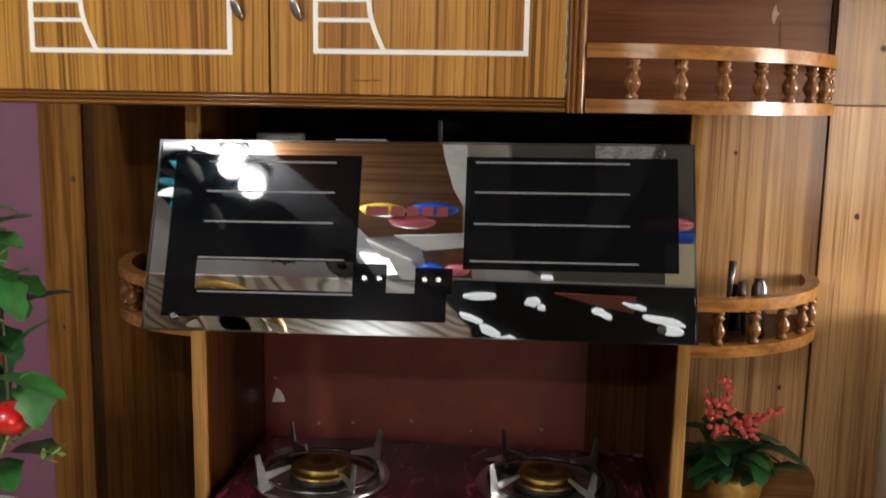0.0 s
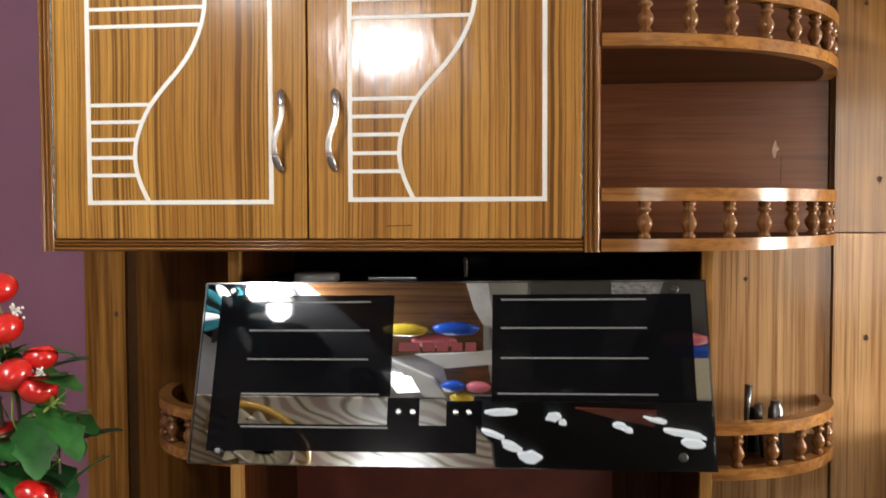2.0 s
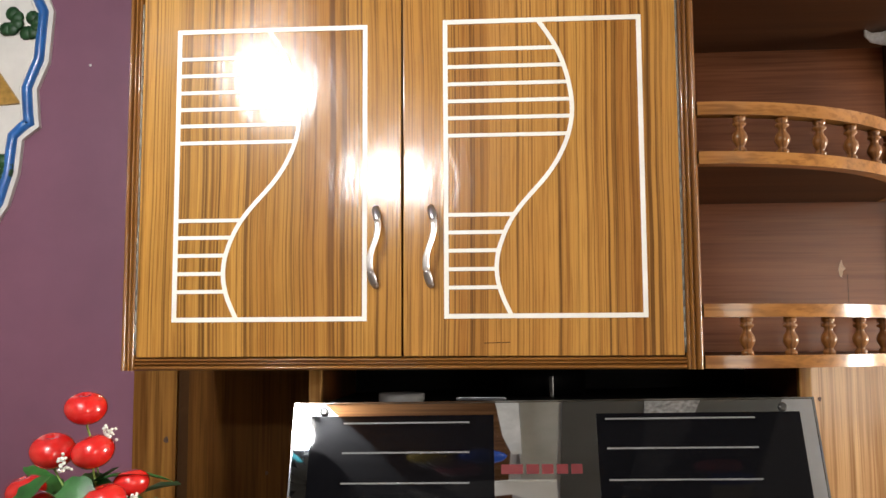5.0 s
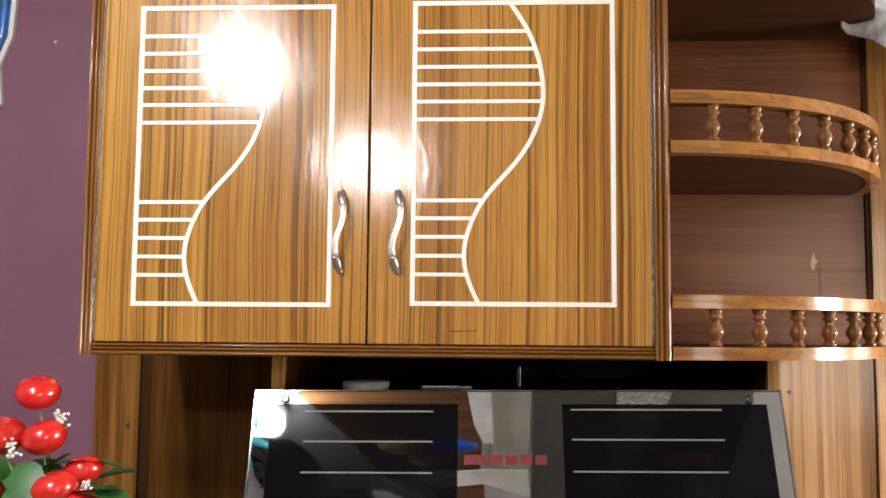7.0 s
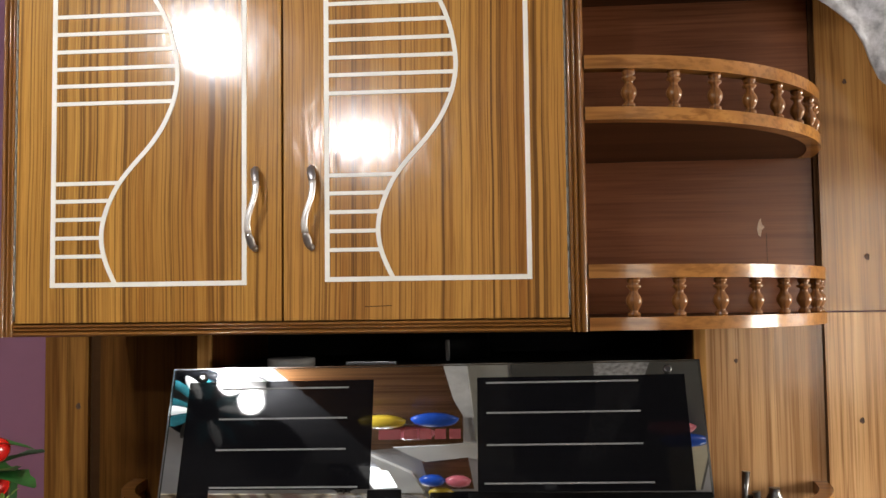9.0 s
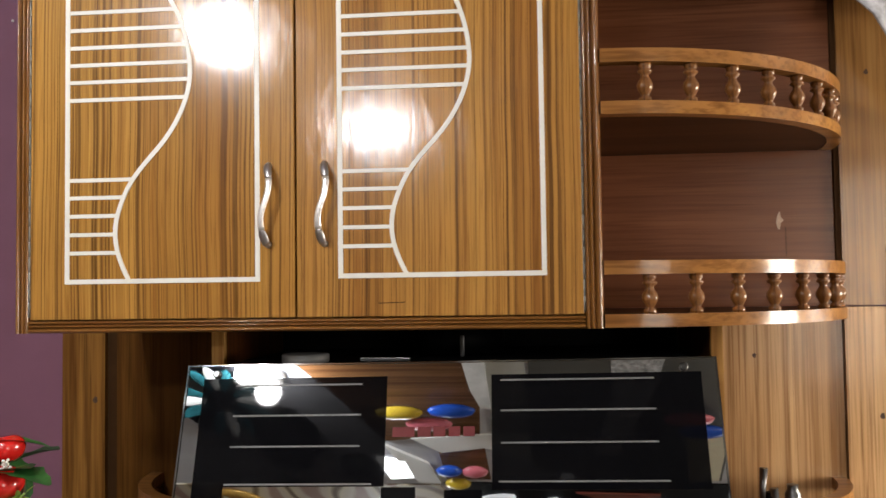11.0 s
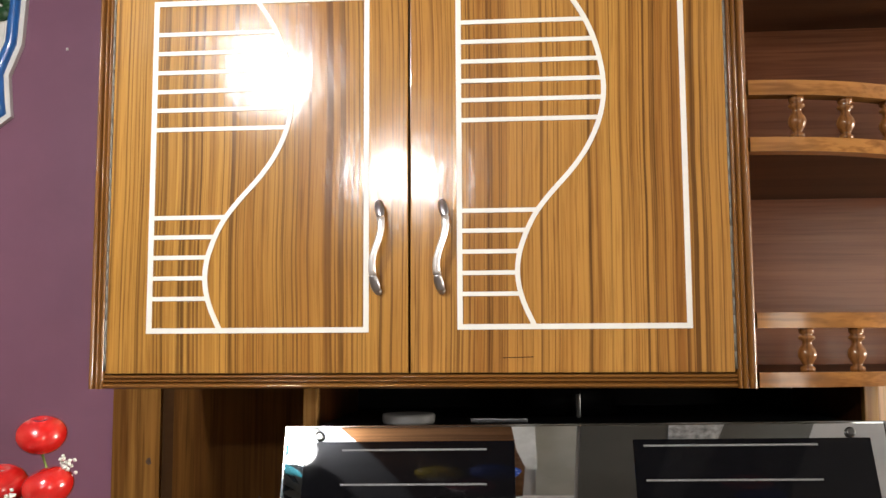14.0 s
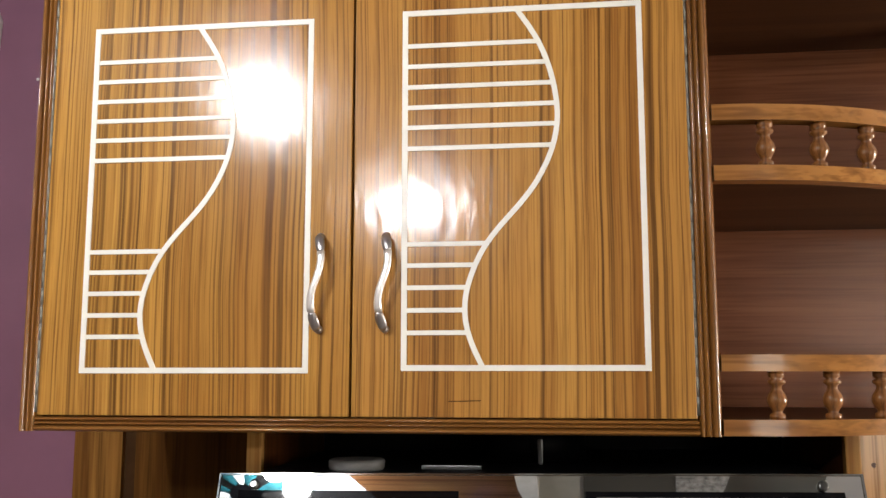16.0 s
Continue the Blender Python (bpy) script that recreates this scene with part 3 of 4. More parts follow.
# ---- open display shelf ----


def arc(cx, cy, a, b, side=1, n=28, inset=0.0):
    """A quarter ellipse from the front of the corner round to the wall."""
    return [(cx + side * (a - inset) * math.sin(k / n * math.pi / 2), cy - (b - inset) * math.cos(k / n * math.pi / 2)) for k in range(n + 1)]


def baluster_mesh(h):
    s = h / 0.057
    prof = [(0.0075, 0), (0.0075, 0.006), (0.0045, 0.008), (0.0055, 0.011), (0.0088, 0.018), (0.0098, 0.023), (0.0085, 0.029), (0.0052, 0.035), (0.0048, 0.040), (0.0085, 0.043), (0.0085, 0.046), (0.005, 0.048), (0.0078, 0.051), (0.0078, 0.057)]
    bm = lathe(bmesh.new(), [(r * 1.25, z * s) for r, z in prof], (0, 0, 0), n=14)
    bmesh.ops.recalc_face_normals(bm, faces=bm.faces)
    me = bpy.data.meshes.new("baluster")
    bm.to_mesh(me), bm.free()
    me.materials.append(TURNED)
    return me


BALUSTER = baluster_mesh(0.057)


def along_arc(pts, s):
    for p, q in zip(pts, pts[1:]):
        d = math.dist(p, q)
        if s <= d:
            return p[0] + (q[0] - p[0]) * s / d, p[1] + (q[1] - p[1]) * s / d
        s -= d
    return pts[-1]


def gallery(parent, cx, cy, a, b, side, z, start, step, count, rail_h=0.020):
    """A thick board edge, a row of turned balusters and a bent top rail."""
    rim = arc(cx, cy, a, b, side)
    inner = arc(cx, cy, a, b, side, inset=0.024)
    part("shelf_board", prism(bmesh.new(), [(cx, cy)] + arc(cx, cy, a, b, side, inset=0.004), z - 0.018, z - 0.001), SHELF_SHADED, parent, "curved shelf board, coloured dark for its shaded underside")
    part("edge_band", prism(bmesh.new(), rim + inner[::-1], z - 0.019, z), RAIL, parent, "varnished edge band")
    part("top_rail", prism(bmesh.new(), rim + inner[::-1], z + 0.057, z + 0.057 + rail_h), RAIL, parent, "varnished bent rail")
    mid = arc(cx, cy, a, b, side, inset=0.012)
    for k in range(count):
        x, y = along_arc(mid, start + k * step)
        ob = new("baluster", BALUSTER)
        ob.location = (x, y, z)
        adopt(ob, parent)


shelf = thing("display_shelf", (0.28, 1.65, 1.579), "open curved corner shelf with turned wooden galleries", "shelf")
SX, SA, SB = 0.057, 0.452, 0.44
part("back_panel", boxed(SX, 0.512, WALL - 0.014, WALL - 0.002, 1.578, CEIL - 0.004), BACKING, shelf, "scratched dark red-brown back panel")
part("side_edge", boxed(0.5125, 0.5215, WALL - 0.02, WALL - 0.002, 1.578, CEIL - 0.004), GROOVE, shelf, "dark edge strip")
gallery(shelf, SX, WALL - 0.015, SA, SB, 1, 1.597, 0.066, 0.070, 8)
gallery(shelf, SX, WALL - 0.015, SA, SB, 1, 1.905, 0.066, 0.070, 8)
part("top_board", prism(bmesh.new(), [(SX, WALL - 0.015)] + arc(SX, WALL - 0.015, SA, SB), 2.195, 2.215), SHELF_SHADED, shelf, "curved top board, coloured dark for its shaded underside")
part("chipped_spot", prism(bmesh.new(), [(0.409, 1.742), (0.413, 1.739), (0.416, 1.752), (0.421, 1.757), (0.416, 1.763), (0.414, 1.774), (0.410, 1.767), (0.407, 1.755)], WALL - 0.0146, WALL - 0.013, "y"), CHIP, shelf, "chipped pale spot")
part("scratch", prism(bmesh.new(), [(0.4235, 1.69), (0.4245, 1.69), (0.4245, 1.745), (0.4235, 1.745)], WALL - 0.0144, WALL - 0.013, "y"), GROOVE, shelf, "dark scratch")

# ---- small corner shelves by the hob ----
sr = thing("corner_shelf", (0.38, 1.7, 1.19), "small quarter-round shelf with turned gallery", "shelf", "small shelves by the hob")
gallery(sr, 0.241, WALL - 0.017, 0.275, 0.275, 1, 1.205, 0.055, 0.066, 6)
sl = thing("corner_shelf", (-0.68, 1.7, 1.19), "small quarter-round shelf with turned gallery", "shelf", "small shelves by the hob")
gallery(sl, -0.563, WALL - 0.017, 0.245, 0.275, -1, 1.205, 0.055, 0.066, 6)

# ---- cooker hood ----
HX0, HX1 = -0.558, 0.214
HT, HB = Vector((1.392, 1.531)), Vector((1.292, 1.269))
HU = (HB - HT)
HLEN = HU.length
HN = Vector((-HU.y, HU.x)).normalized()
if HN.x > 0:
    HN = -HN


def glass_plate(bm, u0, u1, v0, v1, lift, thick):
    """A plate on the slanted front; u runs across, v downwards, lift is the height over the glass."""
    x0, x1 = HX0 + (HX1 - HX0) * u0, HX0 + (HX1 - HX0) * u1
    vs = []
    for h in (lift - thick, lift):
        for x, v in ((x0, v0), (x1, v0), (x1, v1), (x0, v1)):
            p = HT + HU * v + HN * h
            vs.append(bm.verts.new((x, p.x, p.y)))
    for f in ((0, 1, 2, 3), (7, 6, 5, 4), (0, 4, 5, 1), (1, 5, 6, 2), (2, 6, 7, 3), (3, 7, 4, 0)):
        bm.faces.new([vs[i] for i in f])
    return bm


hood = thing("cooker_hood", (-0.17, 1.6, 1.27), "black and mirror glass inclined cooker hood", "cooker hood")
part("front_glass", glass_plate(bmesh.new(), 0, 1, 0, 1, 0, 0.006), MIRROR, hood, "mirrored front glass")
for u0, u1, v0, v1 in ((.035, .392, .075, .635), (.588, .970, .075, .655), (.035, .093, .635, .93), (.093, .560, .785, .925), (.388, .450, .64, .785), (.502, .570, .655, .785)):
    part("black_panel", glass_plate(bmesh.new(), u0, u1, v0, v1, 0.0012, 0.001), BLACK_GLASS, hood, "black glass panel")
for u0, u1, v in ((.10, .345, .115), (.10, .345, .275), (.10, .345, .435), (.095, .37, .625), (.605, .885, .105), (.605, .885, .262), (.605, .885, .425), (.60, .90, .615), (.10, .39, .80)):
    part("silver_line", glass_plate(bmesh.new(), u0, u1, v - .0042, v + .0042, 0.002, 0.0007), SILVER_LINE, hood)
for u0, u1, v0, v1 in ((0, 1, 0, .006), (0, 1, .993, 1), (0, .003, .0065, .9925), (.997, 1, .0065, .9925)):
    part("edge_trim", glass_plate(bmesh.new(), u0, u1, v0, v1, 0.0022, 0.0024), TRIM, hood, "polished edge trim")
for u in (.410, .437, .520, .545):
    x = HX0 + (HX1 - HX0) * u
    p = HT + HU * .715 + HN * 0.0012
    part("button", lathe(bmesh.new(), [(0.0045, 0), (0.0045, 0.003), (0.003, 0.004)], (x, p.x, p.y), (0, HN.x, HN.y), 12), DULL_STEEL, hood, "round steel button")
for u, v in ((.06, .05), (.94, .05), (.06, .93), (.94, .93)):
    x = HX0 + (HX1 - HX0) * u
    p = HT + HU * v + HN * 0.0012
    part("cap_screw", lathe(bmesh.new(), [(0.0065, 0), (0.0065, 0.002), (0.004, 0.004)], (x, p.x, p.y), (0, HN.x, HN.y), 14), STEEL_DARK, hood)
for u0, u1 in ((.405, .446), (.452, .476), (.481, .503), (.509, .530), (.536, .557)):
    part("printed_mark", glass_plate(bmesh.new(), u0, u1, .340, .390, 0.0006, 0.0005), RED_MARK, hood, "small red printed bar")
bm = prism(bmesh.new(), [(HT.x + 0.012, HT.y - 0.004), (HB.x + 0.010, HB.y + 0.004), (HB.x + 0.06, HB.y + 0.004), (1.60, 1.40), (1.82, 1.42), (1.82, 1.525), (1.42, 1.525)], -0.53, 0.19, "x")
part("body", bm, BLACK_METAL, hood, "black enamelled hood body")
part("duct_collar", lathe(bmesh.new(), [(0.075, 0), (0.075, 0.05)], (-0.17, 1.66, 1.5255), n=28), BLACK_METAL, hood)
# Narrow metal strip drawn as the upright highlight on the dark collar.
part("collar_highlight", boxed(-0.164, -0.157, 1.56, 1.566, 1.5255, 1.560, bevel=0.002), STEEL_DARK, hood, "thin steel strip imitating the duct collar's highlight")
# the hood hangs a little out of level
hood.rotation_euler.y = -0.012
single("tape_roll", lathe(bmesh.new(), [(0.036, 0), (0.038, 0.003), (0.038, 0.012), (0.036, 0.014), (0.024, 0.014)], (-0.41, 1.50, 1.5225), n=24), GREY_PLASTIC, "grey round roll lying on the hood", "roll")
single("flat_tool", boxed(-0.32, -0.24, 1.49, 1.50, 1.5245, 1.530, bevel=0.001), STEEL_DARK, "thin metal bar lying on the hood", "tool")

# ---- worktop and hob ----
TOP = 0.91
single("worktop", boxed(-0.540, 0.220, 1.36, WALL - 0.025, TOP - 0.035, TOP, bevel=0.004), GRANITE, "polished maroon granite worktop", "worktop")
base = thing("base_cabinet", (-0.16, 1.6, 0), "teak base cabinet under the granite worktop", "cabinet")
part("carcass", boxed(-0.538, 0.218, 1.42, WALL - 0.03, 0.0, TOP - 0.036), FRAME_V, base)
for x0, x1 in ((-0.53, -0.163), (-0.157, 0.21)):
    part("door", boxed(x0, x1, 1.40, 1.4195, 0.12, TOP - 0.06, bevel=0.002), TEAK_B, base)
low = thing("lower_corner_shelf", (0.38, 1.7, TOP - 0.02), "plain quarter-round wooden shelf under the berry plant", "shelf")
part("shelf_board", prism(bmesh.new(), [(0.242, WALL - 0.018)] + arc(0.242, WALL - 0.018, 0.29, 0.33), TOP - 0.02, TOP - 0.0005), RAIL, low)

hob = thing("gas_hob", (-0.17, 1.58, TOP), "two-burner gas hob with maroon glass top", "gas hob")
part("glass_top", boxed(-0.525, 0.195, 1.38, 1.78, TOP + 0.012, TOP + 0.020, bevel=0.002), GRANITE, hob, "maroon marbled glass top")
part("tray", boxed(-0.515, 0.185, 1.39, 1.77, TOP + 0.0, TOP + 0.0118), STEEL_DARK, hob)


def burner(cx, cy):
    z = TOP + 0.0202
    part("drip_ring", lathe(bmesh.new(), [(0.116, 0), (0.121, 0.004), (0.119, 0.009), (0.110, 0.006), (0.070, 0.002), (0.0, 0.002)], (cx, cy, z), n=40), DULL_STEEL, hob, "polished steel drip ring")
    bm = bmesh.new()
    lathe(bm, [(0.055, 0.003), (0.052, 0.014), (0.04, 0.018)], (cx, cy, z), n=32)
    part("burner_base", bm, IRON, hob, "sooty cast burner base")
    part("burner_cap", lathe(bmesh.new(), [(0.044, 0.018), (0.047, 0.021), (0.047, 0.027), (0.043, 0.031), (0.020, 0.033), (0.012, 0.026), (0.0, 0.026)], (cx, cy, z), n=32), BRASS, hob, "brass burner cap")
    part("burner_skirt", lathe(bmesh.new(), [(0.052, 0.012), (0.055, 0.014), (0.055, 0.017), (0.050, 0.019)], (cx, cy, z), n=32), BRASS, hob, "brass burner ring")
    bm = bmesh.new()
    ring = [(cx + 0.098 * math.cos(a), cy + 0.098 * math.sin(a), z + 0.014) for a in np.linspace(0, 2 * math.pi, 41)]
    tube(bm, ring, 0.0042, 8)
    stand = part("pan_support", bm, STEEL_DARK, hob, "steel pan support ring")
    for k in range(4):
        a = math.radians(40 + 90 * k)
        d, s = Vector((math.cos(a), math.sin(a), 0)), Vector((-math.sin(a), math.cos(a), 0))
        o = Vector((cx, cy, z))
        bm = bmesh.new()
        out = ((0.118, 0.004), (0.124, 0.066), (0.116, 0.068), (0.106, 0.034), (0.060, 0.038), (0.058, 0.032), (0.100, 0.020), (0.106, 0.004))
        for sgn in (-1, 1):
            vs = [bm.verts.new(o + d * r + Vector((0, 0, h)) + s * (0.0015 * sgn)) for r, h in out]
            bm.faces.new(vs if sgn > 0 else vs[::-1])
        bm.verts.ensure_lookup_table()
        n = len(out)
        for i in range(n):
            bm.faces.new((bm.verts[i], bm.verts[(i + 1) % n], bm.verts[n + (i + 1) % n], bm.verts[n + i]))
        part("prong", bm, DULL_STEEL, stand, "bent steel prong")
        if k in (1, 2, 3):
            bm = bmesh.new()
            vs = [o + d * r + s * w + Vector((0, 0, 0.013)) for r, w in ((0.085, -0.016), (0.128, -0.034), (0.128, 0.034), (0.085, 0.016))]
            lo = [bm.verts.new(v) for v in vs]
            hi = [bm.verts.new(v + Vector((0, 0, 0.0025))) for v in vs]
            bm.faces.new(lo[::-1]), bm.faces.new(hi)
            for i in range(4):
                bm.faces.new((lo[i], lo[(i + 1) % 4], hi[(i + 1) % 4], hi[i]))
            part("wing_plate", bm, DULL_STEEL, stand, "flat steel wing")


burner(-0.367, 1.585)
burner(0.026, 1.600)

# ---- plants ----


def leaf(bm, at, direction, length, width, droop=0.25, lobes=0):
    """A folded, drooping leaf of small faces."""
    d = Vector(direction).normalized()
    s = d.cross(Vector((0, 0, 1)))
    s = s.normalized() if s.length > 0.1 else Vector((1, 0, 0))
    u = s.cross(d)
    n = 9
    rows = []
    for k in range(n):
        f = k / (n - 1)
        w = width * (math.sin(math.pi * min(1, f * 0.92 + 0.06)) ** 0.7) * (1 + 0.16 * math.sin(lobes * math.pi * f) if lobes else 1) * 0.5
        c = Vector(at) + d * length * f + u * (-droop * length * f * f)
        rows.append([bm.verts.new(c - s * w + u * 0.22 * w), bm.verts.new(c), bm.verts.new(c + s * w + u * 0.22 * w)])
    for a, b in zip(rows, rows[1:]):
        for i in (0, 1):
            bm.faces.new((a[i], a[i + 1], b[i + 1], b[i])).smooth = True
    return bm


def apple_mesh():
    prof = []
    for k in range(17):
        a = -math.pi / 2 + math.pi * k / 16
        r = math.cos(a) * (1 + 0.06 * math.sin(a))
        z = math.sin(a) * 0.78 - (0.16 * math.exp(-(math.cos(a) / 0.25) ** 2) if a > 0 else -0.10 * math.exp(-(math.cos(a) / 0.25) ** 2))
        prof.append((max(0.015, r), z))
    bm = lathe(bmesh.new(), prof, (0, 0, 0), n=24)
    bmesh.ops.recalc_face_normals(bm, faces=bm.faces)
    me = bpy.data.meshes.new("apple")
    bm.to_mesh(me), bm.free()
    me.materials.append(APPLE)
    return me


def apple_branch():
    rnd = random.Random(4)
    t = thing("apple_bouquet", (-0.78, 1.24, 0), "artificial red apples with green cloth leaves in a tall vase", "artificial plant")
    part("vase", lathe(bmesh.new(), [(0.10, 0), (0.105, 0.02), (0.05, 0.12), (0.075, 0.45), (0.09, 0.70), (0.06, 0.90), (0.05, 0.98), (0.055, 1.0)], (-0.78, 1.24, 0), n=28), WHITE_PLASTIC, t, "tall white floor vase")
    me = apple_mesh()
    spots = ((-0.812, 1.23, 1.543, .029), (-0.842, 1.20, 1.489, .030), (-0.786, 1.20, 1.488, .029), (-0.736, 1.21, 1.446, .024), (-0.755, 1.17, 1.428, .029), (-0.895, 1.235, 1.43, .028), (-0.723, 1.18, 1.408, .027),
             (-0.85, 1.17, 1.42, .028), (-0.732, 1.18, 1.257, .030), (-0.684, 1.17, 1.180, .028), (-0.80, 1.22, 1.33, .03), (-0.84, 1.18, 1.24, .03))
    for x, y, z, r in spots:
        x, z = x - 0.003, z - 0.012
        ob = new("apple", me)
        ob.location, ob.scale = (x, y, z), (r, r, r)
        ob.rotation_euler = (rnd.uniform(-.3, .3), rnd.uniform(-.3, .3), rnd.uniform(0, 6))
        adopt(ob, t)
        part("stem", tube(bmesh.new(), [(x, y, z - r * .6), (x * .7 - .76 * .3, y, z - 0.06), (-0.76 + (x + .76) * .35, 1.21, z - 0.13 if z > 1.2 else z - .09)], 0.0016, 6), SPRIG, t)
    for k in range(4):
        part("branch", tube(bmesh.new(), [(-0.76, 1.21, TOP + 0.1), (-0.77 + .02 * k, 1.205, 1.15), (-0.80 + .03 * k, 1.20, 1.40)], 0.003, 6), STEM, t)
    spec = [((-.735, 1.18, 1.42), (.9, -.2, .15), .085, .055), ((-.72, 1.175, 1.385), (.75, -.3, -.35), .10, .06), ((-.73, 1.17, 1.37), (.35, -.4, -.5), .085, .055), ((-.70, 1.17, 1.235), (1, -.2, .12), .105, .045),
            ((-.68, 1.18, 1.27), (.6, 0, .8), .075, .030), ((-.79, 1.17, 1.46), (.2, -.5, -.6), .075, .05), ((-.765, 1.19, 1.455), (.6, .3, .12), .085, .035), ((-.83, 1.17, 1.46), (-.4, -.5, -.4), .08, .05),
            ((-.69, 1.18, 1.36), (.6, -.1, .5), .05, .03), ((-.74, 1.17, 1.22), (.1, -.5, -.5), .09, .06), ((-.66, 1.18, 1.24), (.3, -.3, -.6), .07, .05)]
    for at, d, ln, wd in spec:
        part("leaf", leaf(bmesh.new(), (at[0] - .003, at[1], at[2] - .012), d, ln, wd, 0.3, 7), LEAF, t)
    for k in range(90):
        z = rnd.uniform(1.08, 1.45)
        a = rnd.uniform(0, 6.3)
        at = (-0.80 + rnd.uniform(-.11, .07), 1.215 + rnd.uniform(-.02, .05), z)
        part("leaf", leaf(bmesh.new(), at, (math.cos(a), -.4 + math.sin(a) * .5, rnd.uniform(-.6, .5)), rnd.uniform(.06, .10), rnd.uniform(.04, .06), rnd.uniform(.1, .5), 5), LEAF if k % 2 else LEAF_DARK, t)
    for x, y, z in ((-.765, 1.20, 1.515), (-.812, 1.17, 1.475), (-.72, 1.18, 1.43), (-.775, 1.17, 1.425)):
        bm = bmesh.new()
        for _ in range(24):
            lathe(bm, [(0.0006, -0.0025), (0.0024, 0), (0.0006, 0.0025)], (x - .003 + rnd.gauss(0, .0045), y + rnd.uniform(-.006, .006), z - .012 + rnd.gauss(0, .006)), (rnd.uniform(-1, 1), -1, rnd.uniform(-1, 1)), 6)
        part("white_blossom", bm, WHITE_FLOWER, t, "small white cloth blossoms")
    for x, z in ((-.69, 1.30), (-.65, 1.16), (-.69, 1.385), (-.62, 1.13)):
        bm = bmesh.new()
        tube(bm, [(x - .04, 1.18, z - .03), (x, 1.17, z)], 0.0012, 5)
        for _ in range(16):
            f = rnd.random()
            leaf(bm, (x - .04 + .04 * f, 1.175, z - .03 + .03 * f), (rnd.uniform(-1, 1), rnd.uniform(-.6, .2), rnd.uniform(-.2, 1)), .016, .006, .1)
        part("green_sprig", bm, SPRIG, t, "yellow-green sprig")


def berry_plant():
    rnd = random.Random(9)
    cx, cy = 0.345, 1.62
    first = mesh_object("berry", lathe(bmesh.new(), [(0.001, -0.0055), (0.0045, -0.003), (0.0058, 0), (0.0045, 0.003), (0.001, 0.0055)], (0, 0, 0), n=8), BERRY)
    me = first.data
    bpy.data.objects.remove(first)
    t = thing("berry_plant", (cx, cy, TOP), "artificial plant with pink-red berries in a woven pot", "artificial plant")
    part("pot", lathe(bmesh.new(), [(0.04, 0), (0.05, 0.03), (0.054, 0.055), (0.050, 0.06), (0.03, 0.055)], (cx, cy, TOP), n=24), GOLD, t, "golden woven pot")
    for k in range(60):
        a = rnd.uniform(0, 6.3)
        at = (cx + rnd.uniform(-.045, .045), cy + rnd.uniform(-.04, .04), TOP + rnd.uniform(.05, .13))
        part("leaf", leaf(bmesh.new(), at, (math.cos(a), math.sin(a) - .3, rnd.uniform(-.1, .8)), rnd.uniform(.05, .085), rnd.uniform(.028, .042), rnd.uniform(.2, .6), 5), LEAF_DARK if k % 3 else LEAF, t)
    for pts in (((.33, .15), (.325, .19), (.32, .235)), ((.31, .12), (.305, .17), (.297, .205)), ((.36, .13), (.38, .16), (.415, .185)), ((.34, .12), (.355, .15), (.372, .165)), ((.31, .10), (.318, .13), (.322, .15))):
        part("twig", tube(bmesh.new(), [(cx, cy, TOP + .05)] + [(x, cy - .02, TOP + h) for x, h in pts], 0.0014, 5), STEM, t)
        for (x0, h0), (x1, h1) in zip(pts, pts[1:]):
            for _ in range(11):
                f = rnd.random()
                c = (x0 + (x1 - x0) * f + rnd.uniform(-.012, .012), cy - .02 + rnd.uniform(-.014, .01), TOP + h0 + (h1 - h0) * f + rnd.uniform(-.008, .008))
                ob = new("berry", me)
                ob.location = c
                adopt(ob, t)


apple_branch()
berry_plant()

# ---- wall plaque ----
plq = thing("wall_plaque", (-1.30, WALL, 2.05), "white plaster wall plaque with blue border and leaves", "wall plaque")


def plaque_outline(inset):
    """The shaped border, mirrored about its middle and drawn in by inset."""
    half = [(0.02, 1.762), (0.07, 1.782), (0.113, 1.821), (0.145, 1.872), (0.165, 1.941), (0.171, 2.013), (0.207, 2.040), (0.199, 2.121), (0.223, 2.181), (0.230, 2.292), (0.20, 2.36), (0.10, 2.40)]
    side = []
    for (x0, z0), (x1, z1) in zip(half, half[1:]):
        side += [(x0 + (x1 - x0) * k / 3, z0 + (z1 - z0) * k / 3) for k in range(3)]
    side.append(half[-1])
    pts = [Vector(p) for p in side] + [Vector((-x, z)) for x, z in side[::-1]]
    out = []
    for i, p in enumerate(pts):
        d = (pts[(i + 1) % len(pts)] - pts[i - 1]).normalized()
        q = p + Vector((-d.y, d.x)) * inset
        out.append((-1.415 + q.x, q.y))
    return out


part("backplate", prism(bmesh.new(), plaque_outline(0.0), WALL - 0.012, WALL - 0.001, "y"), PLASTER, plq, "white plaster backplate")
loop = plaque_outline(0.021)
part("blue_border", tube(bmesh.new(), [(x, WALL - 0.013, z) for x, z in loop + loop[:1]], 0.0112, 10), BLUE, plq, "glossy blue moulded border")
loop = plaque_outline(0.034)
part("white_bead", tube(bmesh.new(), [(x, WALL - 0.013, z) for x, z in loop + loop[:1]], 0.004, 8), PLASTER, plq)
for x, z, sx in ((-1.235, 2.26, 1), (-1.29, 1.95, 1), (-1.28, 2.27, 1)):
    bm = bmesh.new()
    for k in range(5):
        a = math.radians(-110 + 45 * k)
        lathe(bm, [(0.001, 0), (0.016, 0.004), (0.012, 0.009), (0.001, 0.011)], (x + 0.018 * math.cos(a), WALL - 0.012, z + 0.018 * math.sin(a)), (0, -1, 0), 10)
    part("moulded_leaf", bm, LEAF_DARK, plq, "moulded green leaf")
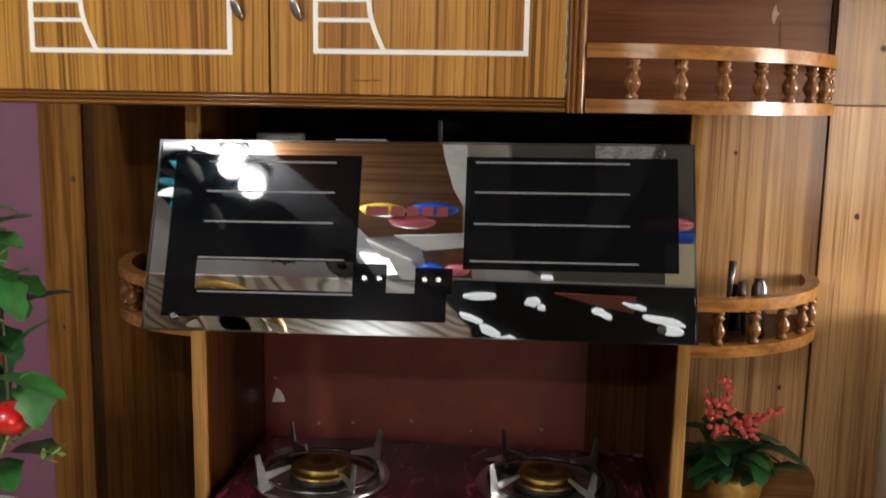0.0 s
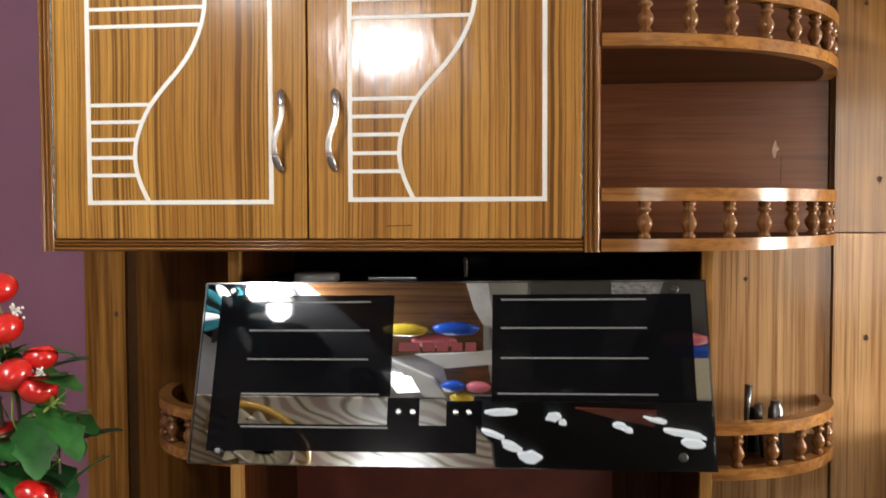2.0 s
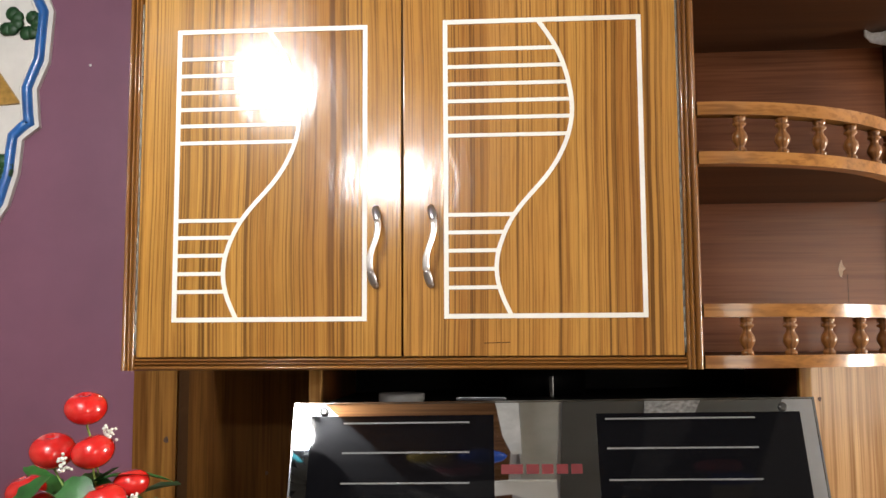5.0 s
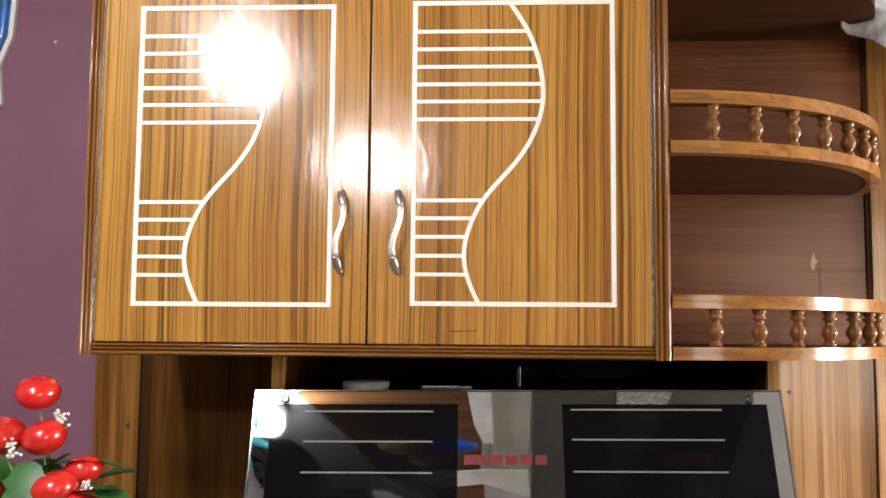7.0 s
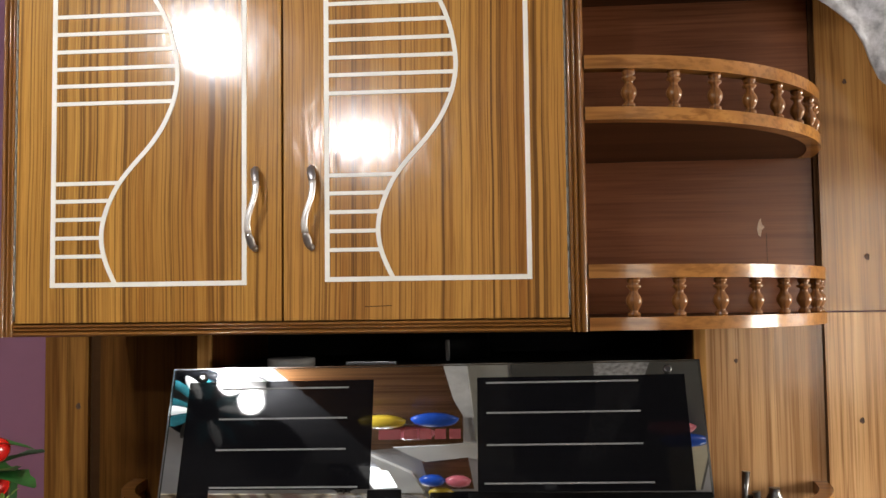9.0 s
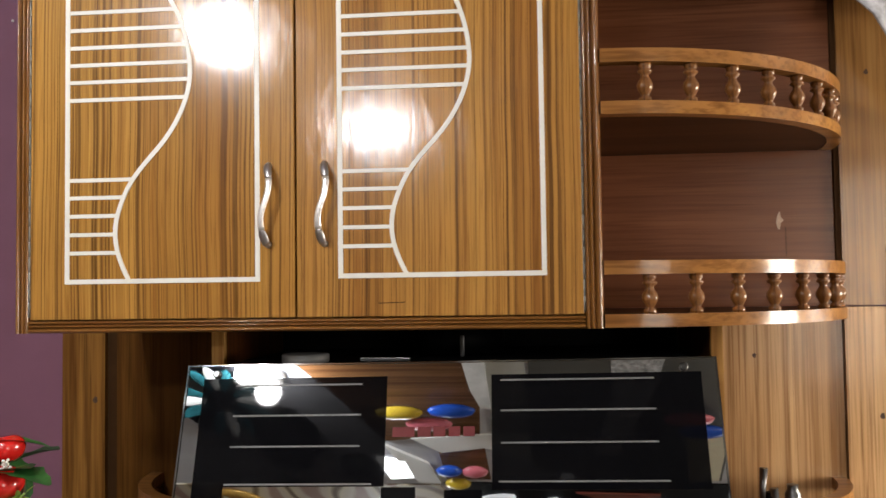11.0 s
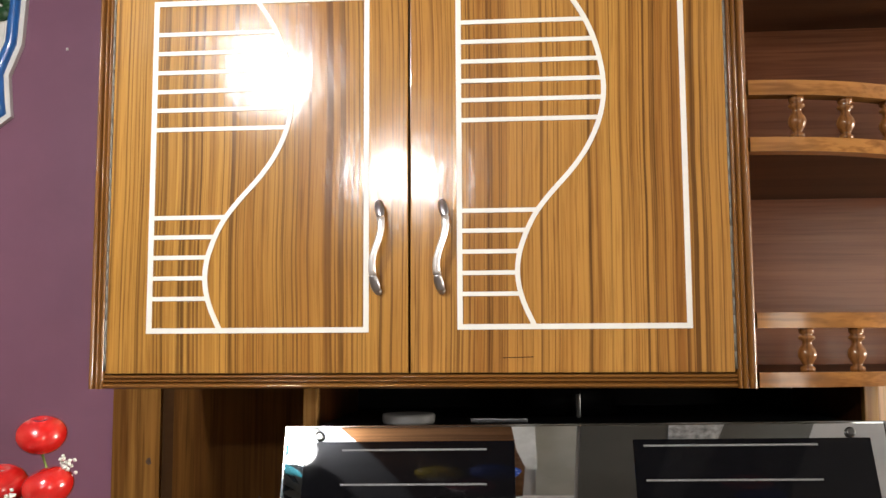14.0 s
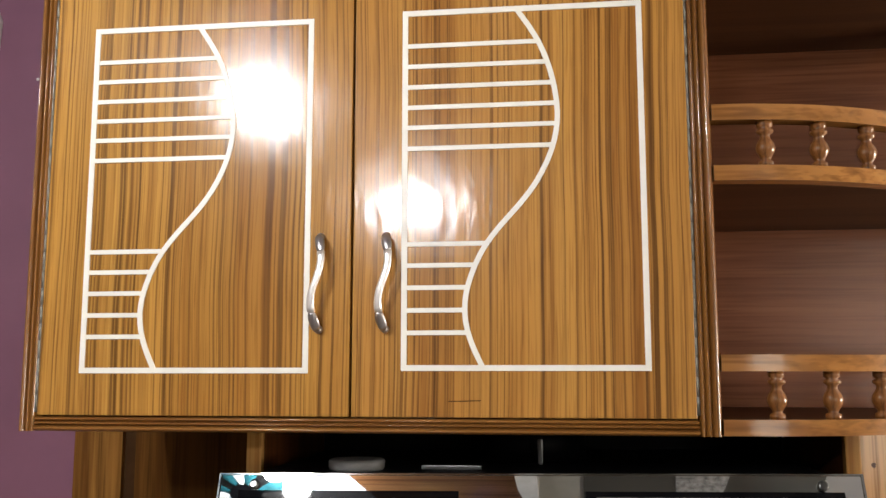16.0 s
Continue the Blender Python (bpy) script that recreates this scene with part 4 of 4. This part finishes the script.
part("gold_motif", prism(bmesh.new(), [(-1.32, 2.19), (-1.248, 2.09), (-1.33, 2.085)], WALL - 0.02, WALL - 0.012, "y"), GOLD, plq, "gold moulded motif")

plq.location.x -= 0.012
plq.location.z += 0.035

# ---- right-hand end ----
fr = thing("refrigerator", (0.99, 1.6, 0), "cream refrigerator with dark door seal", "refrigerator")
part("body", boxed(0.655, 1.29, 1.56, WALL - 0.03, 0.02, 1.22, bevel=0.012), CREAM, fr)
part("door_seal", boxed(0.643, 1.29, 1.535, 1.558, 0.03, 1.22, bevel=0.003), GROOVE, fr, "dark rubber seal")
part("door", boxed(0.649, 1.29, 1.47, 1.534, 0.03, 1.22, bevel=0.012), CREAM, fr, "cream enamelled door")
part("door_handle", boxed(0.665, 0.685, 1.44, 1.4695, 0.85, 1.10, bevel=0.006), CREAM, fr)


def cloth():
    bm = bmesh.new()
    nx, nz = 26, 12
    grid = []
    for i in range(nx + 1):
        f = i / nx
        x = 0.435 + 0.50 * f
        lowz = 2.185 - 0.19 * f ** 0.8 - 0.7 * max(0, min(f, 0.5) - 0.215) + 0.010 * math.sin(f * 19)
        col = []
        for j in range(nz + 1):
            g = j / nz
            z = lowz + (CEIL - 0.01 - lowz) * g
            y = 1.72 - 0.03 * g + 0.014 * math.sin(f * 23 + g * 5) + 0.010 * math.sin(f * 41 - g * 9)
            col.append(bm.verts.new((x, y, z)))
        grid.append(col)
    for a, b in zip(grid, grid[1:]):
        for j in range(nz):
            bm.faces.new((a[j], b[j], b[j + 1], a[j + 1])).smooth = True
    ob = single("hanging_cloth", bm, LACE, "pale grey embossed cloth hanging gathered from the ceiling", "cloth")
    mod = ob.modifiers.new("thick", "SOLIDIFY")
    mod.thickness = 0.004


cloth()

# cutlery on the small shelf
for x, y, h, lean in ((0.320, 1.63, 0.130, 0.003), (0.352, 1.64, 0.095, -0.004)):
    c = thing("spoon", (x, y, 1.205), "steel spoon standing in the small shelf", "spoon", "cutlery")
    part("stem", tube(bmesh.new(), [(x, y, 1.2055), (x + lean, y, 1.205 + h * .7), (x + lean * 2, y, 1.205 + h)], lambda s: 0.003 + 0.004 * s, 10), STEEL_DARK, c)
single("small_jar", lathe(bmesh.new(), [(0.012, 0), (0.013, 0.004), (0.013, 0.085), (0.009, 0.092), (0.009, 0.10)], (0.375, 1.645, 1.2055), n=18), STEEL_DARK, "small steel jar on the corner shelf", "jar")
single("black_jar", lathe(bmesh.new(), [(0.012, 0), (0.014, 0.07), (0.008, 0.08)], (0.345, 1.68, 1.2055), n=18), BLACK_METAL, "small black bottle on the corner shelf", "bottle")

# ---- ceiling lamps and decorations ----
for x, y, w in LAMPS:
    lamp = thing("ceiling_light", (x, y, CEIL), "round white ceiling downlight, switched on", "ceiling light", "ceiling lights")
    part("rim", lathe(bmesh.new(), [(w + 0.004, 0), (w + 0.004, -0.012), (w + 0.002, -0.020)], (x, y, CEIL), n=28), WHITE_PLASTIC, lamp)
    part("diffuser", lathe(bmesh.new(), [(w, -0.0202), (w * 0.9, -0.028), (0.004, -0.031)], (x, y, CEIL), n=28), LIT, lamp, "glowing diffuser")


tube_lamp = thing("tube_light", (TUBE[0], TUBE[1], CEIL), "slim white tube light on the ceiling, switched on", "tube light")
part("batten", boxed(TUBE[0] - 0.25, TUBE[0] + 0.25, TUBE[1] - 0.03, TUBE[1] - 0.002, CEIL - 0.05, CEIL - 0.0005, bevel=0.004), WHITE_PLASTIC, tube_lamp)
part("tube", lathe(bmesh.new(), [(0.011, 0), (0.013, 0.004), (0.013, 0.436), (0.011, 0.44)], (TUBE[0] - 0.22, TUBE[1] + 0.012, CEIL - 0.03), (1, 0, 0), 16), LIT, tube_lamp, "glowing glass tube")


def panel(name, outline, drop, material, label):
    structure(name, prism(bmesh.new(), outline, CEIL - drop, CEIL - 0.0005), material, label)


panel("ceiling_panel_wood", [(-0.82, 1.1), (-0.82, 0.23), (-0.70, 0.02), (-0.59, -0.22), (-0.26, -0.175), (-0.25, 0.0), (-0.295, 0.24), (-0.295, 1.1)], 0.006, CEIL_WOOD, "brown boarded ceiling panel")
panel("ceiling_band", [(-0.292, 1.1), (-0.292, 0.24), (-0.275, 0.08), (-0.247, -0.02), (-0.215, -0.02), (-0.222, 0.24), (-0.222, 1.1)], 0.012, CLOTH, "white gathered band across the ceiling")
panel("ceiling_board_grey", [(-0.219, 1.1), (-0.219, -0.17), (-0.10, -0.17), (-0.10, 1.1)], 0.006, BOARD_GREY, "pale grey ceiling board")
panel("ceiling_board_white", [(-0.50, -0.20), (-0.26, -0.18), (-0.10, -0.18), (-0.09, -0.34), (-0.25, -0.26), (-0.40, -0.29)], 0.008, WHITE_PAINT, "white board on the ceiling")
panel("ceiling_board_brown", [(-0.41, -0.295), (-0.25, -0.265), (-0.24, -0.47), (-0.40, -0.47)], 0.006, CEIL_WOOD, "brown ceiling board")
panel("ceiling_ribbon", [(-0.60, -0.235), (-0.455, -0.36), (-0.42, -0.49), (-0.50, -0.49)], 0.010, WHITE_PAINT, "pale ceiling ribbon")
# Glowing patch added so the hood mirrors a white glare spot.
panel("ceiling_glare_patch", [(-0.635, -0.325), (-0.535, -0.345), (-0.515, -0.45), (-0.60, -0.46)], 0.012, GLOW_PATCH, "added glowing patch for the white glare spot in the hood")
panel("ceiling_panel_pattern", [(-1.75, -0.52), (-0.43, -0.51), (-0.27, -0.86), (-0.27, -1.25), (-1.75, -1.25)], 0.006, PATTERN, "beige patterned ceiling panel")
panel("ceiling_panel_grey", [(-0.097, 1.1), (-0.085, -0.36), (0.04, -0.47), (0.56, -0.47), (0.56, 1.1)], 0.006, CEIL_DARK, "dark grey ceiling panel")
panel("ceiling_panel_gauze", [(0.15, 0.34), (0.33, 0.34), (0.30, 0.10), (0.20, -0.30), (0.12, -0.30), (0.17, 0.05)], 0.010, GAUZE, "thin pale gauze strip under the ceiling")
panel("ceiling_panel_cream", [(0.41, -0.17), (0.55, -0.17), (0.55, -0.46), (0.45, -0.46)], 0.012, CREAM, "cream strip on the ceiling")
panel("ceiling_panel_dark", [(-0.41, -0.495), (1.1, -0.495), (1.1, -1.4), (-0.262, -1.4), (-0.262, -0.86)], 0.006, BLACK_METAL, "black ceiling panel")
panel("ceiling_panel_maroon", [(0.06, -0.55), (0.36, -0.56), (0.36, -0.68), (0.20, -0.62)], 0.012, MAROON, "maroon strip on the black ceiling panel")
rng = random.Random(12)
# Unseen glowing shapes that only put white glints into the hood mirror.
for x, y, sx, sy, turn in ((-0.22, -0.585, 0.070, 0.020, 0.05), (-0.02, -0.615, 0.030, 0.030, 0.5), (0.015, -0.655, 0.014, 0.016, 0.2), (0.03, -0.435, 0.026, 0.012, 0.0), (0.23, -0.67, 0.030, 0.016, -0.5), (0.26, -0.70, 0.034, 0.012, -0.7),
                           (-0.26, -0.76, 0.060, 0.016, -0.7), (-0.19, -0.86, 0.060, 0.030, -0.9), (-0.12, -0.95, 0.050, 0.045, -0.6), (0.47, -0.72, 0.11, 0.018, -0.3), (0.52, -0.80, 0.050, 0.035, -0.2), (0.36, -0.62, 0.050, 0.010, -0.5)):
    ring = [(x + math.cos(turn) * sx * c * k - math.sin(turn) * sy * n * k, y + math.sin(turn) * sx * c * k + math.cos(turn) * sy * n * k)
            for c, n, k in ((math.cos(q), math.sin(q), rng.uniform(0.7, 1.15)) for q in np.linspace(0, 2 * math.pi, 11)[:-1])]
    single("mirror_glint", prism(bmesh.new(), ring, CEIL - 0.020, CEIL - 0.0065), GLOW_GLINT, "added glowing shape standing in for a white glint mirrored in the hood", "light strip", "ceiling light strips")
for x, y, r, tall in ((-1.09, 0.04, 0.17, 1.2), (-0.92, -0.20, 0.110, 1.75), (-0.71, -0.385, 0.060, 1.5), (-1.24, -0.88, 0.21, 1.6)):
    teal, cream = y > -0.05, y < -0.5
    med = thing("ceiling_medallion", (x, y, CEIL), "oval ceiling medallion with " + ("teal foil" if teal else "cream" if cream else "dark steel") + " petals", "ceiling ornament", "ceiling medallions")
    part("disc", lathe(bmesh.new(), [(r, 0), (r, -0.010), (r * .92, -0.016), (r * .85, -0.010), (r * .2, -0.010)], (x, y, CEIL - 0.0065), n=36), GOLD if cream else BLACK_METAL, med)
    if cream:
        part("inner_ring", lathe(bmesh.new(), [(r * .7, 0), (r * .7, -0.008), (r * .62, -0.008), (r * .60, 0)], (x, y, CEIL - 0.018), n=36), PATTERN, med)
    for k in range(16):
        a = 2 * math.pi * k / 16
        part("petal", leaf(bmesh.new(), (x + .3 * r * math.cos(a), y + .3 * r * math.sin(a), CEIL - 0.022), (math.cos(a), math.sin(a), 0), r * .68, r * .26, 0.1), TEAL if teal and k % 2 else PAPER if teal and k % 4 == 0 else CREAM if cream else STEEL_DARK, med)
    med.scale = (1, tall, 1)
for x, y, m, tint in ((-0.34, 0.00, BALLOON_B, "blue"), (-0.51, -0.01, BALLOON_Y, "yellow"), (-0.42, -0.075, BALLOON_P, "pink"), (-0.38, -0.365, BALLOON_B, "blue"), (-0.355, -0.45, BALLOON_Y, "yellow"), (-0.29, -0.37, BALLOON_P, "pink"),
                      (0.46, -0.12, BALLOON_B, "blue"), (0.41, -0.05, BALLOON_P, "pink")):
    ob = single("balloon", lathe(bmesh.new(), [(0.004, -0.020), (0.03, -0.018), (0.052, -0.010), (0.058, 0.0), (0.045, 0.008), (0.02, 0.012), (0.004, 0.013)], (0, 0, 0), n=24), m, tint + " balloon stuck to the ceiling", "balloon", "ceiling balloons")
    small = y < -0.3
    ob.location, ob.scale = (x, y, CEIL - 0.032), (0.8, 0.5, 1.0) if small else (1.35, 0.55, 1.0)
